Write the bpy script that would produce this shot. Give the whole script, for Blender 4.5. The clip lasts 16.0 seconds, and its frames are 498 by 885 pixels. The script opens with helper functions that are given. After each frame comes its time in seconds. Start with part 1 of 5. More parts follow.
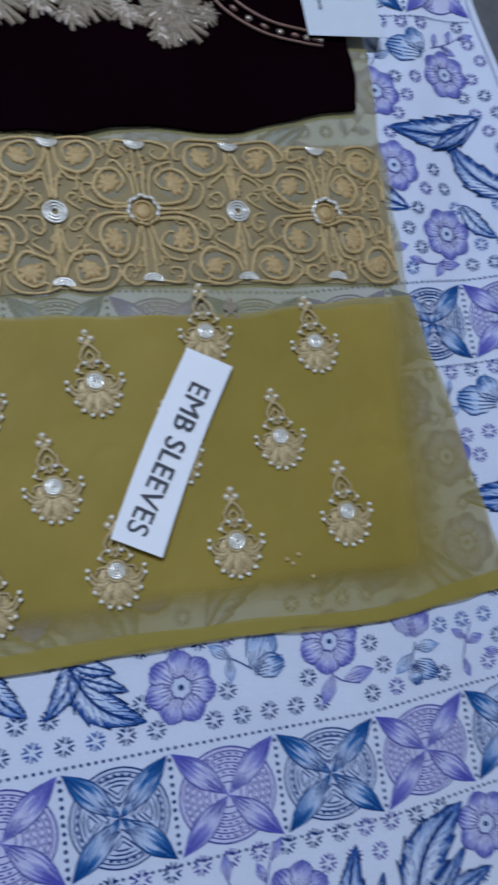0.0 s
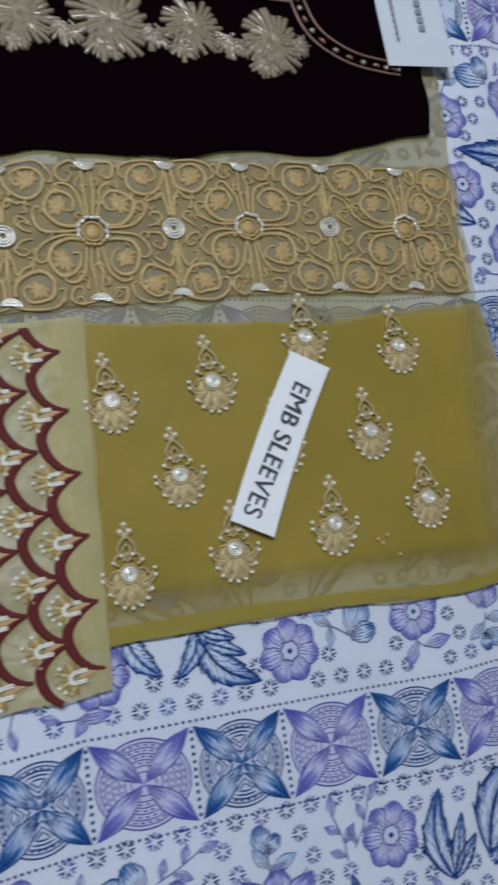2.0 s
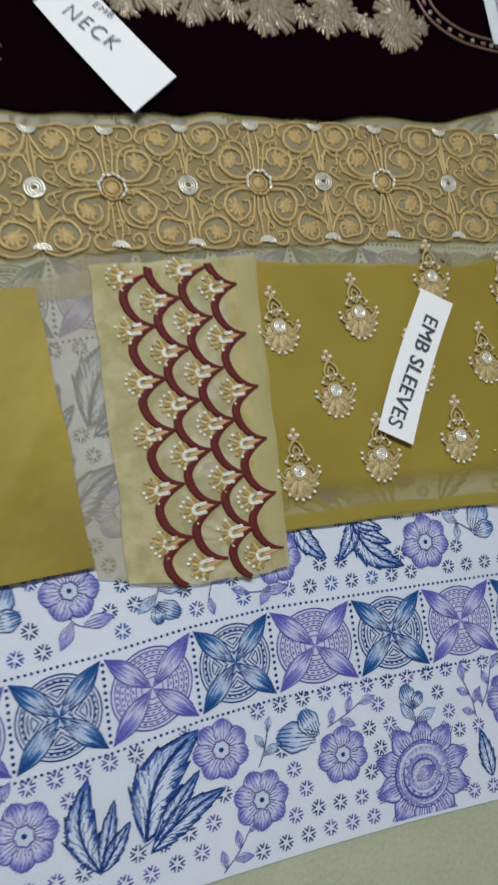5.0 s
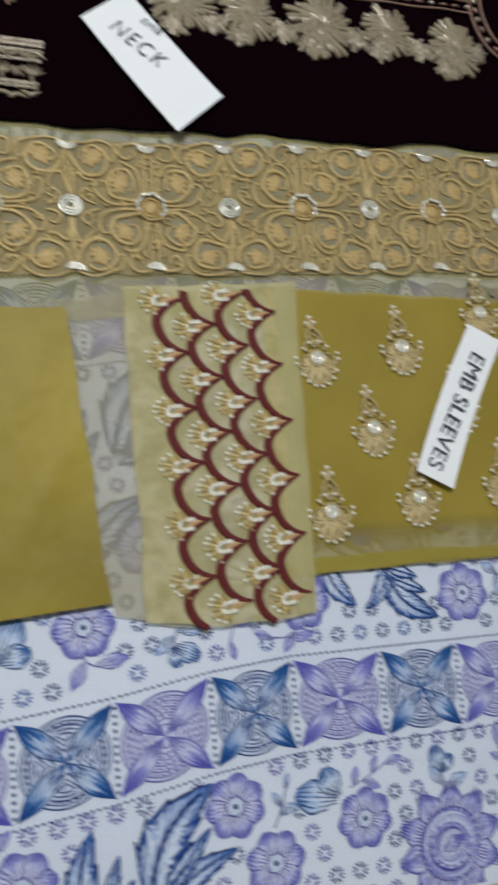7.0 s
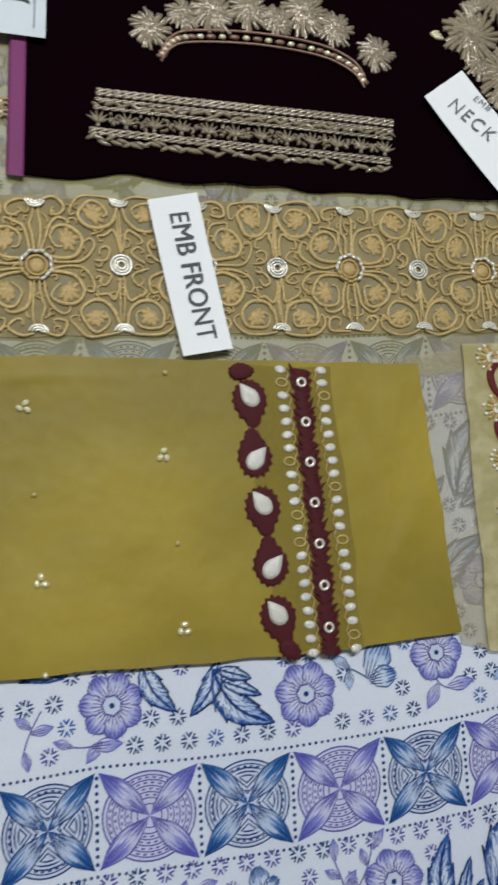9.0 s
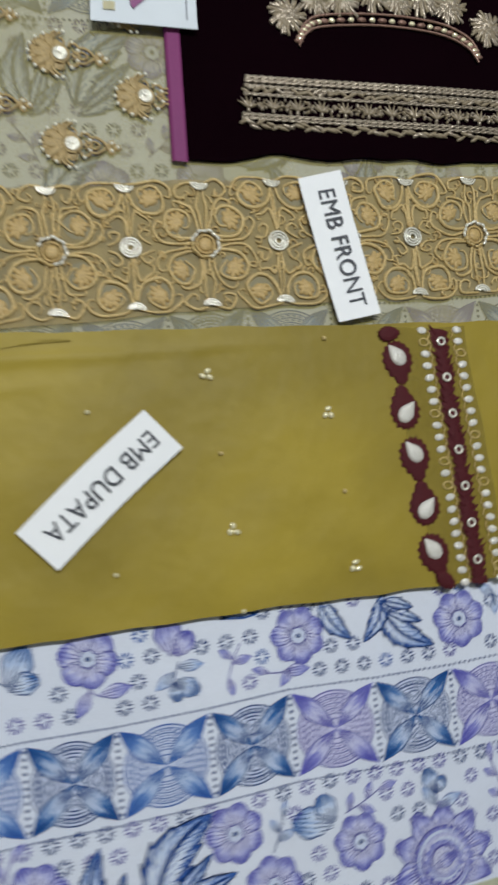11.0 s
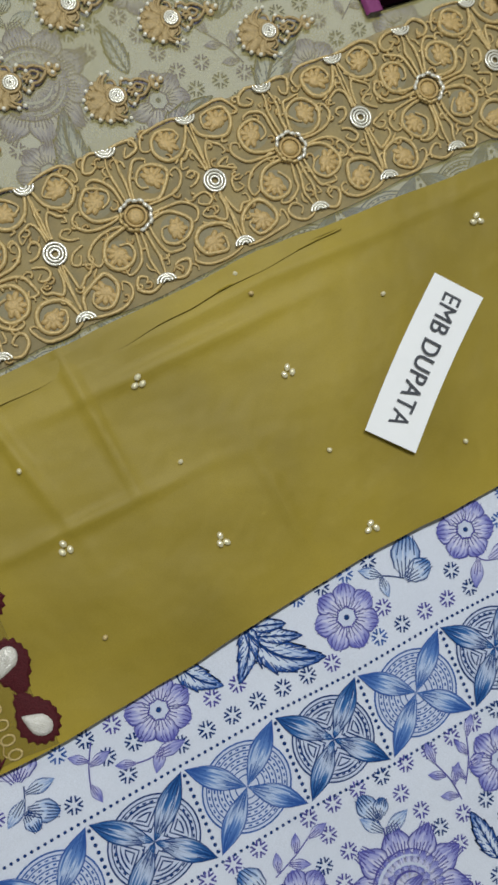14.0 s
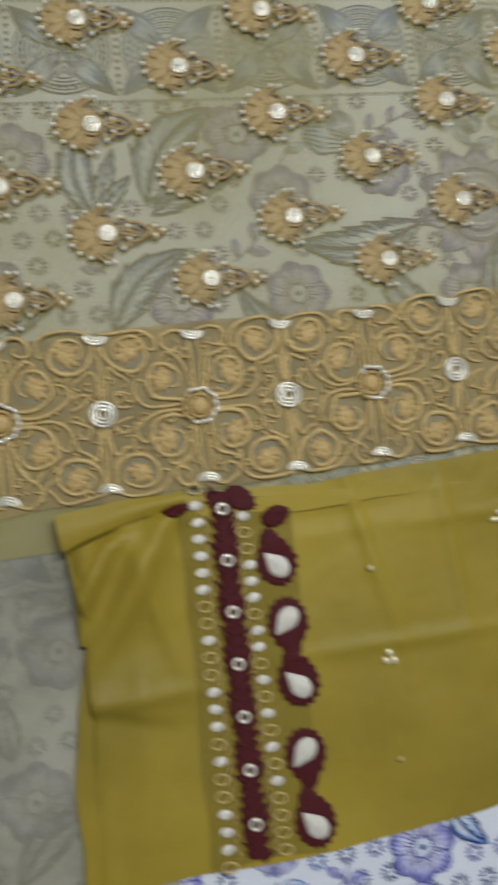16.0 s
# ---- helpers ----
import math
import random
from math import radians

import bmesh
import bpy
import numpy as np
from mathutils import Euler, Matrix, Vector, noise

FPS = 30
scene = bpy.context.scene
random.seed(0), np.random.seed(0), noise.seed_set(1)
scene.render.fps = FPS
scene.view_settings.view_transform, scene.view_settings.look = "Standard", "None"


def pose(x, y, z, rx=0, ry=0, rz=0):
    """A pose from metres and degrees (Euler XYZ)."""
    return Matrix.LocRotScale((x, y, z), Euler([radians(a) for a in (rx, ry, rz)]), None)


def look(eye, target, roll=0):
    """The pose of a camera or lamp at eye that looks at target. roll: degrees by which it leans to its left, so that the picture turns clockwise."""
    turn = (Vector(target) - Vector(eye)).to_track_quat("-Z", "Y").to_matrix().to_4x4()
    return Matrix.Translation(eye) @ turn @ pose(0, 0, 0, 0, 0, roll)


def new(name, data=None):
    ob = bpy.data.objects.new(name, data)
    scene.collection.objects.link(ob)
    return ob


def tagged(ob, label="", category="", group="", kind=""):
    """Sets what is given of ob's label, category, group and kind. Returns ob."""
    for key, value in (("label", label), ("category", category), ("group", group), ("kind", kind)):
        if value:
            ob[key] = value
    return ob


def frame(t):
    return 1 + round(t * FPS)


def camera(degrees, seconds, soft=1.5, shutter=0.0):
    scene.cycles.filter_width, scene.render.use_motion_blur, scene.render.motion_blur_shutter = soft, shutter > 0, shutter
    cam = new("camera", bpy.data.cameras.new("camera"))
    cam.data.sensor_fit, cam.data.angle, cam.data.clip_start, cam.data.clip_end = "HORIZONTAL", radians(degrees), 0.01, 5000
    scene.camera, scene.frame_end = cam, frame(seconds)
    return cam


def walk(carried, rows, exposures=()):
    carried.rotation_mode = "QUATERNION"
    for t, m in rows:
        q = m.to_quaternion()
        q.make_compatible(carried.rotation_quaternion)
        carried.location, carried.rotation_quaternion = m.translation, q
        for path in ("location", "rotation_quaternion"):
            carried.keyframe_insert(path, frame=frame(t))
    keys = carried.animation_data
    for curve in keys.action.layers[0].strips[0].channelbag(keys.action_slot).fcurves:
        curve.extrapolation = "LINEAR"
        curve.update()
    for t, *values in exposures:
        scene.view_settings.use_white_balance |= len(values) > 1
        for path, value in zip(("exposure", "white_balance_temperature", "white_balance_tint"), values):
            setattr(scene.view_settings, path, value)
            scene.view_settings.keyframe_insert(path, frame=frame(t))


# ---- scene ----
cam = camera(36.88, 16.0, soft=2.8, shutter=0.8)
ROWS = [
    (0.0, pose(0.0110, 0.1842, 0.4821, 10.433, -16.852, -2.628)),
    (0.5, pose(0.0164, 0.1865, 0.4870, 9.754, -19.558, -3.205)),
    (1.0, pose(-0.0009, 0.1811, 0.4829, 9.515, -19.394, -3.061)),
    (1.5, pose(-0.0355, 0.1830, 0.5120, 9.316, -19.478, -2.360)),
    (2.0, pose(-0.0869, 0.1826, 0.5170, 9.335, -18.024, -2.581)),
    (2.5, pose(-0.0990, 0.1890, 0.5061, 8.446, -17.522, -2.015)),
    (3.0, pose(-0.1487, 0.1948, 0.5480, 8.346, -17.462, -3.096)),
    (3.5, pose(-0.2641, 0.1665, 0.6258, 10.929, -17.606, -7.671)),
    (3.7, pose(-0.2912, 0.1559, 0.6458, 9.454, -18.924, -6.524)),
    (5.8, pose(-0.1911, 0.1107, 0.5090, 8.514, -18.085, -1.708)),
    (6.0, pose(-0.1850, 0.1167, 0.5140, 8.622, -17.266, -1.368)),
    (6.5, pose(-0.1919, 0.1168, 0.5118, 9.471, -18.186, -1.715)),
    (7.0, pose(-0.2333, 0.1307, 0.5265, 9.395, -17.393, 0.500)),
    (7.5, pose(-0.2906, 0.1441, 0.5168, 7.887, -13.484, 1.119)),
    (8.0, pose(-0.3930, 0.1626, 0.5162, 7.789, -13.336, 1.476)),
    (8.2, pose(-0.4127, 0.1645, 0.5273, 7.805, -13.485, 1.869)),
    (10.3, pose(-0.5302, 0.1299, 0.5311, 8.376, -14.331, 3.940)),
    (10.5, pose(-0.5403, 0.1310, 0.5323, 7.532, -13.889, 4.202)),
    (11.0, pose(-0.6095, 0.1408, 0.5529, 5.625, -14.830, 0.184)),
    (11.5, pose(-0.6975, 0.1563, 0.5743, 5.469, -16.570, -3.169)),
    (12.0, pose(-0.7407, 0.1561, 0.5739, 6.062, -14.738, -4.251)),
    (12.5, pose(-0.7366, 0.1511, 0.5512, 7.122, -11.639, -2.389)),
    (13.0, pose(-0.7608, 0.1404, 0.5511, 4.799, -13.529, -1.259)),
    (13.5, pose(-0.8165, 0.1586, 0.5686, 6.518, -13.328, -14.746)),
    (14.0, pose(-0.8045, 0.1351, 0.4957, 4.715, -10.026, -18.866)),
    (14.5, pose(-0.8615, 0.1637, 0.4900, 4.194, -13.798, -8.610)),
    (15.0, pose(-0.9254, 0.1854, 0.4979, 3.108, -13.453, -5.261)),
    (15.5, pose(-0.9647, 0.1968, 0.4846, 5.277, -12.696, 0.671)),
    (16.0, pose(-1.0166, 0.2086, 0.4583, 5.273, -10.686, 0.150)),
]
walk(cam, ROWS, [(0.0, -0.28, 5250, 20), (1.0, -0.28, 5300, 20), (2.0, -0.20, 5900, 17), (3.5, -0.02, 6380, 15), (8.0, -0.03, 6450, 14), (14.5, 0.02, 6600, 13), (16.0, -0.08, 6650, 14)])

# ---- world and light: a closed room with one tube light on the ceiling ----
world = bpy.data.worlds.new("world")
scene.world = world
world.use_nodes = True
world.node_tree.nodes["Background"].inputs[0].default_value = (0.6, 0.7, 0.9, 1)
world.node_tree.nodes["Background"].inputs[1].default_value = 0.02
lamp_data = bpy.data.lights.new("tube_lamp", "AREA")
lamp_data.shape, lamp_data.size, lamp_data.size_y = "RECTANGLE", 1.2, 0.10
lamp_data.energy, lamp_data.color = 43, (0.93, 1.0, 1.0)
lamp = new("tube_lamp", lamp_data)
lamp.matrix_world = look((-0.55, 1.15, 2.28), (-0.4, 0.3, 0.0))

rnd = random.Random(7)


# ---- materials ----
def nodes_of(m):
    m.use_nodes = True
    nt = m.node_tree
    return nt, nt.nodes, nt.links, nt.nodes["Principled BSDF"]


def cloth_mat(name, c1, c2, rough=0.85, weave=900, big=9, bump=0.25, sheen=0.0, cover=1.0, metal=0.0, tone_contrast=0.5, spec=0.25, fold=0.5, fade=False):
    """Woven cloth: two tones at large scale, thread grain at small scale; cover below 1 lets the ground show between the threads."""
    m = bpy.data.materials.new(name)
    nt, N, K, b = nodes_of(m)
    tc = N.new("ShaderNodeTexCoord")
    n1 = N.new("ShaderNodeTexNoise")
    n1.inputs["Scale"].default_value, n1.inputs["Detail"].default_value = big, 4
    n2 = N.new("ShaderNodeTexNoise")
    n2.inputs["Scale"].default_value, n2.inputs["Detail"].default_value = weave, 2
    K.new(tc.outputs["Object"], n1.inputs["Vector"])
    K.new(tc.outputs["Object"], n2.inputs["Vector"])
    mix = N.new("ShaderNodeMix")
    mix.data_type = "RGBA"
    ramp = N.new("ShaderNodeMapRange")
    ramp.inputs["From Min"].default_value, ramp.inputs["From Max"].default_value = 0.5 - 0.25 / max(tone_contrast, 0.01) * 0.5, 0.5 + 0.25 / max(tone_contrast, 0.01) * 0.5
    K.new(n1.outputs["Fac"], ramp.inputs["Value"])
    K.new(ramp.outputs["Result"], mix.inputs["Factor"])
    mix.inputs["A"].default_value, mix.inputs["B"].default_value = (*c1, 1), (*c2, 1)
    grain = N.new("ShaderNodeMix")
    grain.data_type, grain.blend_type = "RGBA", "MULTIPLY"
    grain.inputs["Factor"].default_value = 0.35
    K.new(mix.outputs["Result"], grain.inputs["A"])
    K.new(n2.outputs["Color"], grain.inputs["B"])
    hs = N.new("ShaderNodeHueSaturation")
    hs.inputs["Saturation"].default_value, hs.inputs["Value"].default_value = 0.0, 1.6
    K.new(n2.outputs["Color"], hs.inputs["Color"])
    K.new(hs.outputs["Color"], grain.inputs["B"])
    K.new(grain.outputs["Result"], b.inputs["Base Color"])
    b.inputs["Roughness"].default_value, b.inputs["Metallic"].default_value = rough, metal
    b.inputs["Specular IOR Level"].default_value = spec
    if sheen:
        b.inputs["Sheen Weight"].default_value = sheen
        b.inputs["Sheen Tint"].default_value = (*[min(1, 3 * c + 0.05) for c in c2], 1)
    bp = N.new("ShaderNodeBump")
    bp.inputs["Strength"].default_value, bp.inputs["Distance"].default_value = bump, 0.0006
    K.new(n2.outputs["Fac"], bp.inputs["Height"])
    bp2 = N.new("ShaderNodeBump")
    bp2.inputs["Strength"].default_value, bp2.inputs["Distance"].default_value = fold, 0.005
    n3 = N.new("ShaderNodeTexNoise")
    n3.inputs["Scale"].default_value, n3.inputs["Detail"].default_value = 14, 3
    K.new(tc.outputs["Object"], n3.inputs["Vector"])
    K.new(n3.outputs["Fac"], bp2.inputs["Height"])
    K.new(bp.outputs["Normal"], bp2.inputs["Normal"])
    K.new(bp2.outputs["Normal"], b.inputs["Normal"])
    if cover < 1:
        tr = N.new("ShaderNodeBsdfTransparent")
        ms = N.new("ShaderNodeMixShader")
        mr = N.new("ShaderNodeMapRange")
        mr.inputs["To Min"].default_value, mr.inputs["To Max"].default_value = cover - 0.1, cover + 0.1
        mr.inputs["From Min"].default_value, mr.inputs["From Max"].default_value = 0.3, 0.7
        K.new(n1.outputs["Fac"], mr.inputs["Value"])
        if fade:
            # the outer layer thins out towards its free sides
            uvn = N.new("ShaderNodeUVMap")
            sp = N.new("ShaderNodeSeparateXYZ")
            K.new(uvn.outputs["UV"], sp.inputs["Vector"])
            last = mr.outputs["Result"]
            for axis, lo in (("X", 0.90), ("Y", 0.90)):
                g = N.new("ShaderNodeMapRange")
                g.interpolation_type = "SMOOTHSTEP"
                g.inputs["From Min"].default_value, g.inputs["From Max"].default_value = lo, 1.0
                g.inputs["To Min"].default_value, g.inputs["To Max"].default_value = 1.0, 0.12
                K.new(sp.outputs[axis], g.inputs["Value"])
                mu = N.new("ShaderNodeMath")
                mu.operation = "MULTIPLY"
                K.new(last, mu.inputs[0])
                K.new(g.outputs["Result"], mu.inputs[1])
                last = mu.outputs["Value"]
            K.new(last, ms.inputs["Fac"])
        else:
            K.new(mr.outputs["Result"], ms.inputs["Fac"])
        K.new(tr.outputs["BSDF"], ms.inputs[1])
        K.new(b.outputs["BSDF"], ms.inputs[2])
        K.new(ms.outputs["Shader"], N["Material Output"].inputs["Surface"])
    return m


def plain_mat(name, c, rough=0.5, metal=0.0, vary=0.25, scale=300, bump=0.0, spec=0.5):
    m = bpy.data.materials.new(name)
    nt, N, K, b = nodes_of(m)
    tc = N.new("ShaderNodeTexCoord")
    n = N.new("ShaderNodeTexNoise")
    n.inputs["Scale"].default_value, n.inputs["Detail"].default_value = scale, 3
    K.new(tc.outputs["Object"], n.inputs["Vector"])
    mix = N.new("ShaderNodeMix")
    mix.data_type = "RGBA"
    mix.inputs["A"].default_value = (*[v * (1 - vary) for v in c], 1)
    mix.inputs["B"].default_value = (*[min(1, v * (1 + vary)) for v in c], 1)
    K.new(n.outputs["Fac"], mix.inputs["Factor"])
    K.new(mix.outputs["Result"], b.inputs["Base Color"])
    b.inputs["Roughness"].default_value, b.inputs["Metallic"].default_value = rough, metal
    b.inputs["Specular IOR Level"].default_value = spec
    if bump:
        bp = N.new("ShaderNodeBump")
        bp.inputs["Strength"].default_value, bp.inputs["Distance"].default_value = bump, 0.0008
        K.new(n.outputs["Fac"], bp.inputs["Height"])
        K.new(bp.outputs["Normal"], b.inputs["Normal"])
    return m


def print_mat(name, pale, mid, deep, line, hatch=0.0, start=0.25, heart=None):
    """Ink on cotton: pale at the root of a petal, deep at its tip, drawn streaks between and a dark outline (uv: across, along)."""
    m = bpy.data.materials.new(name)
    nt, N, K, b = nodes_of(m)
    uv = N.new("ShaderNodeUVMap")
    sep = N.new("ShaderNodeSeparateXYZ")
    K.new(uv.outputs["UV"], sep.inputs["Vector"])
    mp = N.new("ShaderNodeMapping")
    mp.inputs["Scale"].default_value = (13, 1.6, 1)
    K.new(uv.outputs["UV"], mp.inputs["Vector"])
    n = N.new("ShaderNodeTexNoise")
    n.inputs["Scale"].default_value, n.inputs["Detail"].default_value = 1.0, 2
    geo = N.new("ShaderNodeNewGeometry")
    add = N.new("ShaderNodeVectorMath")
    off = N.new("ShaderNodeMath")
    off.operation = "MULTIPLY"
    off.inputs[1].default_value = 60
    K.new(geo.outputs["Random Per Island"], off.inputs[0])
    K.new(mp.outputs["Vector"], add.inputs[0])
    K.new(off.outputs["Value"], add.inputs[1])
    K.new(add.outputs["Vector"], n.inputs["Vector"])
    sm = N.new("ShaderNodeMath")
    sm.operation = "MULTIPLY_ADD"
    sm.inputs[1].default_value, sm.inputs[2].default_value = 1.3, -0.65
    K.new(n.outputs["Fac"], sm.inputs[0])
    s2 = N.new("ShaderNodeMath")
    s2.operation = "ADD"
    K.new(sm.outputs["Value"], s2.inputs[0])
    K.new(sep.outputs["Y"], s2.inputs[1])
    ramp = N.new("ShaderNodeValToRGB")
    e = ramp.color_ramp.elements
    e[0].position, e[0].color = start, (*pale, 1)
    e[1].position, e[1].color = 0.95, (*deep, 1)
    q = e.new(0.6)
    q.color = (*mid, 1)
    if heart:
        # dark again at the root, with the pale streaks between
        e[0].position = 0.42
        h = e.new(0.08)
        h.color = (*heart, 1)
    K.new(s2.outputs["Value"], ramp.inputs["Fac"])
    ab = N.new("ShaderNodeMath")
    ab.operation = "SUBTRACT"
    ab.inputs[1].default_value = 0.5
    K.new(sep.outputs["X"], ab.inputs[0])
    a2 = N.new("ShaderNodeMath")
    a2.operation = "ABSOLUTE"
    K.new(ab.outputs["Value"], a2.inputs[0])
    gt = N.new("ShaderNodeMapRange")
    gt.inputs["From Min"].default_value, gt.inputs["From Max"].default_value = 0.40, 0.47
    ha = N.new("ShaderNodeMath")
    ha.operation = "MULTIPLY_ADD"
    ha.inputs[1].default_value = hatch
    mp2 = N.new("ShaderNodeMapping")
    mp2.inputs["Scale"].default_value = (2.2, 26, 1)
    n2 = N.new("ShaderNodeTexNoise")
    n2.inputs["Scale"].default_value, n2.inputs["Detail"].default_value = 1.0, 1
    K.new(uv.outputs["UV"], mp2.inputs["Vector"])
    K.new(mp2.outputs["Vector"], n2.inputs["Vector"])
    ns = N.new("ShaderNodeMath")
    ns.operation = "SUBTRACT"
    ns.inputs[1].default_value = 0.47
    K.new(n2.outputs["Fac"], ns.inputs[0])
    K.new(ns.outputs["Value"], ha.inputs[0])
    K.new(a2.outputs["Value"], ha.inputs[2])
    K.new(ha.outputs["Value"], gt.inputs["Value"])
    mix = N.new("ShaderNodeMix")
    mix.data_type = "RGBA"
    K.new(gt.outputs["Result"], mix.inputs["Factor"])
    K.new(ramp.outputs["Color"], mix.inputs["A"])
    mix.inputs["B"].default_value = (*line, 1)
    K.new(mix.outputs["Result"], b.inputs["Base Color"])
    b.inputs["Roughness"].default_value = 0.8
    b.inputs["Specular IOR Level"].default_value = 0.2
    return m


M = {}
M["sheet"] = cloth_mat("white_cotton", (0.69, 0.74, 0.87), (0.78, 0.82, 0.92), weave=1400, big=5, bump=0.1, fold=1.0)
M["ink_navy"] = print_mat("ink_navy", (0.56, 0.65, 0.83), (0.035, 0.15, 0.42), (0.004, 0.045, 0.20), (0.006, 0.045, 0.18), heart=(0.008, 0.06, 0.25))
M["ink_blue"] = print_mat("ink_blue", (0.52, 0.63, 0.83), (0.11, 0.235, 0.56), (0.022, 0.085, 0.34), (0.04, 0.10, 0.36), heart=(0.05, 0.14, 0.42))
M["ink_violet"] = print_mat("ink_violet", (0.64, 0.65, 0.83), (0.25, 0.26, 0.62), (0.085, 0.085, 0.44), (0.06, 0.062, 0.33), heart=(0.15, 0.15, 0.50))
M["petal_violet"] = print_mat("petal_violet", (0.66, 0.67, 0.84), (0.36, 0.38, 0.70), (0.11, 0.12, 0.47), (0.05, 0.05, 0.29), 0.0, 0.30)
M["leaf_navy"] = print_mat("leaf_navy", (0.66, 0.73, 0.86), (0.54, 0.64, 0.82), (0.16, 0.28, 0.60), (0.01, 0.06, 0.28), 0.5, 0.5)
M["bud_navy"] = print_mat("bud_navy", (0.66, 0.73, 0.86), (0.45, 0.57, 0.80), (0.06, 0.18, 0.48), (0.006, 0.045, 0.20), 0.0, 0.35)
M["line_navy"] = plain_mat("line_navy", (0.008, 0.042, 0.18), 0.8, vary=0.4, spec=0.2)
M["line_blue"] = plain_mat("line_blue", (0.035, 0.11, 0.38), 0.8, vary=0.4, spec=0.2)
M["line_violet"] = plain_mat("line_violet", (0.085, 0.08, 0.34), 0.8, vary=0.4, spec=0.2)
M["tint_blue"] = plain_mat("tint_blue", (0.60, 0.66, 0.82), 0.8, vary=0.12, scale=40, spec=0.2)
M["tint_violet"] = plain_mat("tint_violet", (0.62, 0.62, 0.82), 0.8, vary=0.12, scale=40, spec=0.2)
M["organza"] = cloth_mat("sheer_organza", (0.53, 0.455, 0.145), (0.43, 0.38, 0.135), 0.6, weave=1200, big=9, cover=0.48, bump=0.15, spec=0.3)
M["organza_pale"] = cloth_mat("sheer_pale_organza", (0.62, 0.55, 0.34), (0.50, 0.44, 0.27), 0.6, weave=1200, big=14, cover=0.46, bump=0.15)
M["organza_grey"] = cloth_mat("crumpled_grey_organza", (0.44, 0.41, 0.27), (0.27, 0.26, 0.18), 0.6, weave=1200, big=16, cover=0.66, tone_contrast=1.3, bump=0.15, fold=1.2)
M["net_gold"] = cloth_mat("tan_stitched_net", (0.45, 0.345, 0.155), (0.31, 0.25, 0.13), 0.7, weave=700, big=38, cover=0.78, tone_contrast=1.3, bump=0.6)
M["cord"] = plain_mat("gold_thread", (0.57, 0.415, 0.175), 0.42, 0.12, 0.55, 500, 0.9)
M["leaf_thread"] = plain_mat("amber_thread", (0.50, 0.345, 0.135), 0.5, 0.1, 0.5, 700, 0.6)
M["net_grey"] = cloth_mat("sheer_grey_net", (0.42, 0.37, 0.23), (0.33, 0.30, 0.20), 0.7, weave=900, big=40, cover=0.7, bump=0.3)
M["amber_dull"] = plain_mat("dull_amber_thread", (0.43, 0.31, 0.14), 0.55, 0.1, 0.55, 500, 1.0)
M["brown_thread"] = plain_mat("brown_gold_thread", (0.52, 0.40, 0.19), 0.45, 0.15, 0.6, 500, 1.0)
M["olive"] = cloth_mat("olive_silk", (0.402, 0.298, 0.033), (0.272, 0.202, 0.023), 0.55, weave=1500, big=6, bump=0.12, spec=0.35, sheen=0.1, fold=1.0, tone_contrast=0.9)
M["olive_sheer"] = cloth_mat("sheer_olive_chiffon", (0.46, 0.37, 0.09), (0.40, 0.32, 0.08), 0.6, weave=1500, big=8, cover=0.66, bump=0.12)
M["olive_thick"] = cloth_mat("double_olive_chiffon", (0.45, 0.33, 0.045), (0.335, 0.248, 0.034), 0.6, weave=1500, big=9, cover=0.80, bump=0.12, fold=0.9, tone_contrast=0.9, fade=True)
M["olive_hem"] = cloth_mat("olive_hem", (0.42, 0.33, 0.05), (0.36, 0.28, 0.045), 0.6, weave=1500, big=14, cover=0.82, bump=0.12)
# the strong contrast of its two tones paints in silky sheen along folds
M["pale_green"] = cloth_mat("pale_green_organza", (0.80, 0.69, 0.35), (0.55, 0.48, 0.20), 0.45, weave=1200, big=55, cover=0.62, tone_contrast=1.5, bump=0.3, fold=1.6)
M["velvet"] = cloth_mat("maroon_velvet", (0.0033, 0.0005, 0.0017), (0.0052, 0.0008, 0.0026), 0.95, weave=1500, big=10, bump=0.4, sheen=0.006, spec=0.02)
M["piping"] = cloth_mat("magenta_piping", (0.27, 0.05, 0.18), (0.20, 0.04, 0.14), 0.6, weave=900, bump=0.3)
M["maroon"] = plain_mat("maroon_thread", (0.125, 0.014, 0.014), 0.6, 0.0, 0.45, 900, 0.6, spec=0.3)
M["maroon_dark"] = plain_mat("dark_maroon_thread", (0.076, 0.008, 0.012), 0.65, 0.0, 0.5, 900, 0.8, spec=0.25)
M["silver_oval"] = plain_mat("silver_satin_thread", (1.0, 0.92, 0.72), 0.26, 0.25, 0.4, 1100, 1.0)
M["lace_ground"] = cloth_mat("brownish_lace_net", (0.36, 0.27, 0.045), (0.28, 0.21, 0.035), 0.7, weave=900, big=30, cover=0.6, bump=0.4)
M["fan_thread"] = plain_mat("ochre_thread", (0.40, 0.27, 0.085), 0.5, 0.1, 0.4, 900, 0.6)
M["pale_edge"] = cloth_mat("pale_organza_edge", (0.72, 0.65, 0.33), (0.60, 0.54, 0.25), 0.6, weave=1200, big=18, cover=0.45, bump=0.15)
M["peach"] = plain_mat("peach_thread", (0.58, 0.37, 0.17), 0.6, 0.0, 0.4, 900, 0.5)
M["tan_thread"] = plain_mat("tan_thread", (0.60, 0.46, 0.20), 0.45, 0.15, 0.4, 900, 0.6)
M["cream_thread"] = plain_mat("cream_thread", (0.285, 0.228, 0.15), 0.5, 0.15, 0.6, 700, 0.6)
M["silver_thread"] = plain_mat("silver_thread", (0.44, 0.37, 0.29), 0.32, 0.6, 0.4, 700, 0.6)
M["braid"] = plain_mat("antique_braid", (0.29, 0.17, 0.13), 0.4, 0.4, 0.4, 700, 0.6)
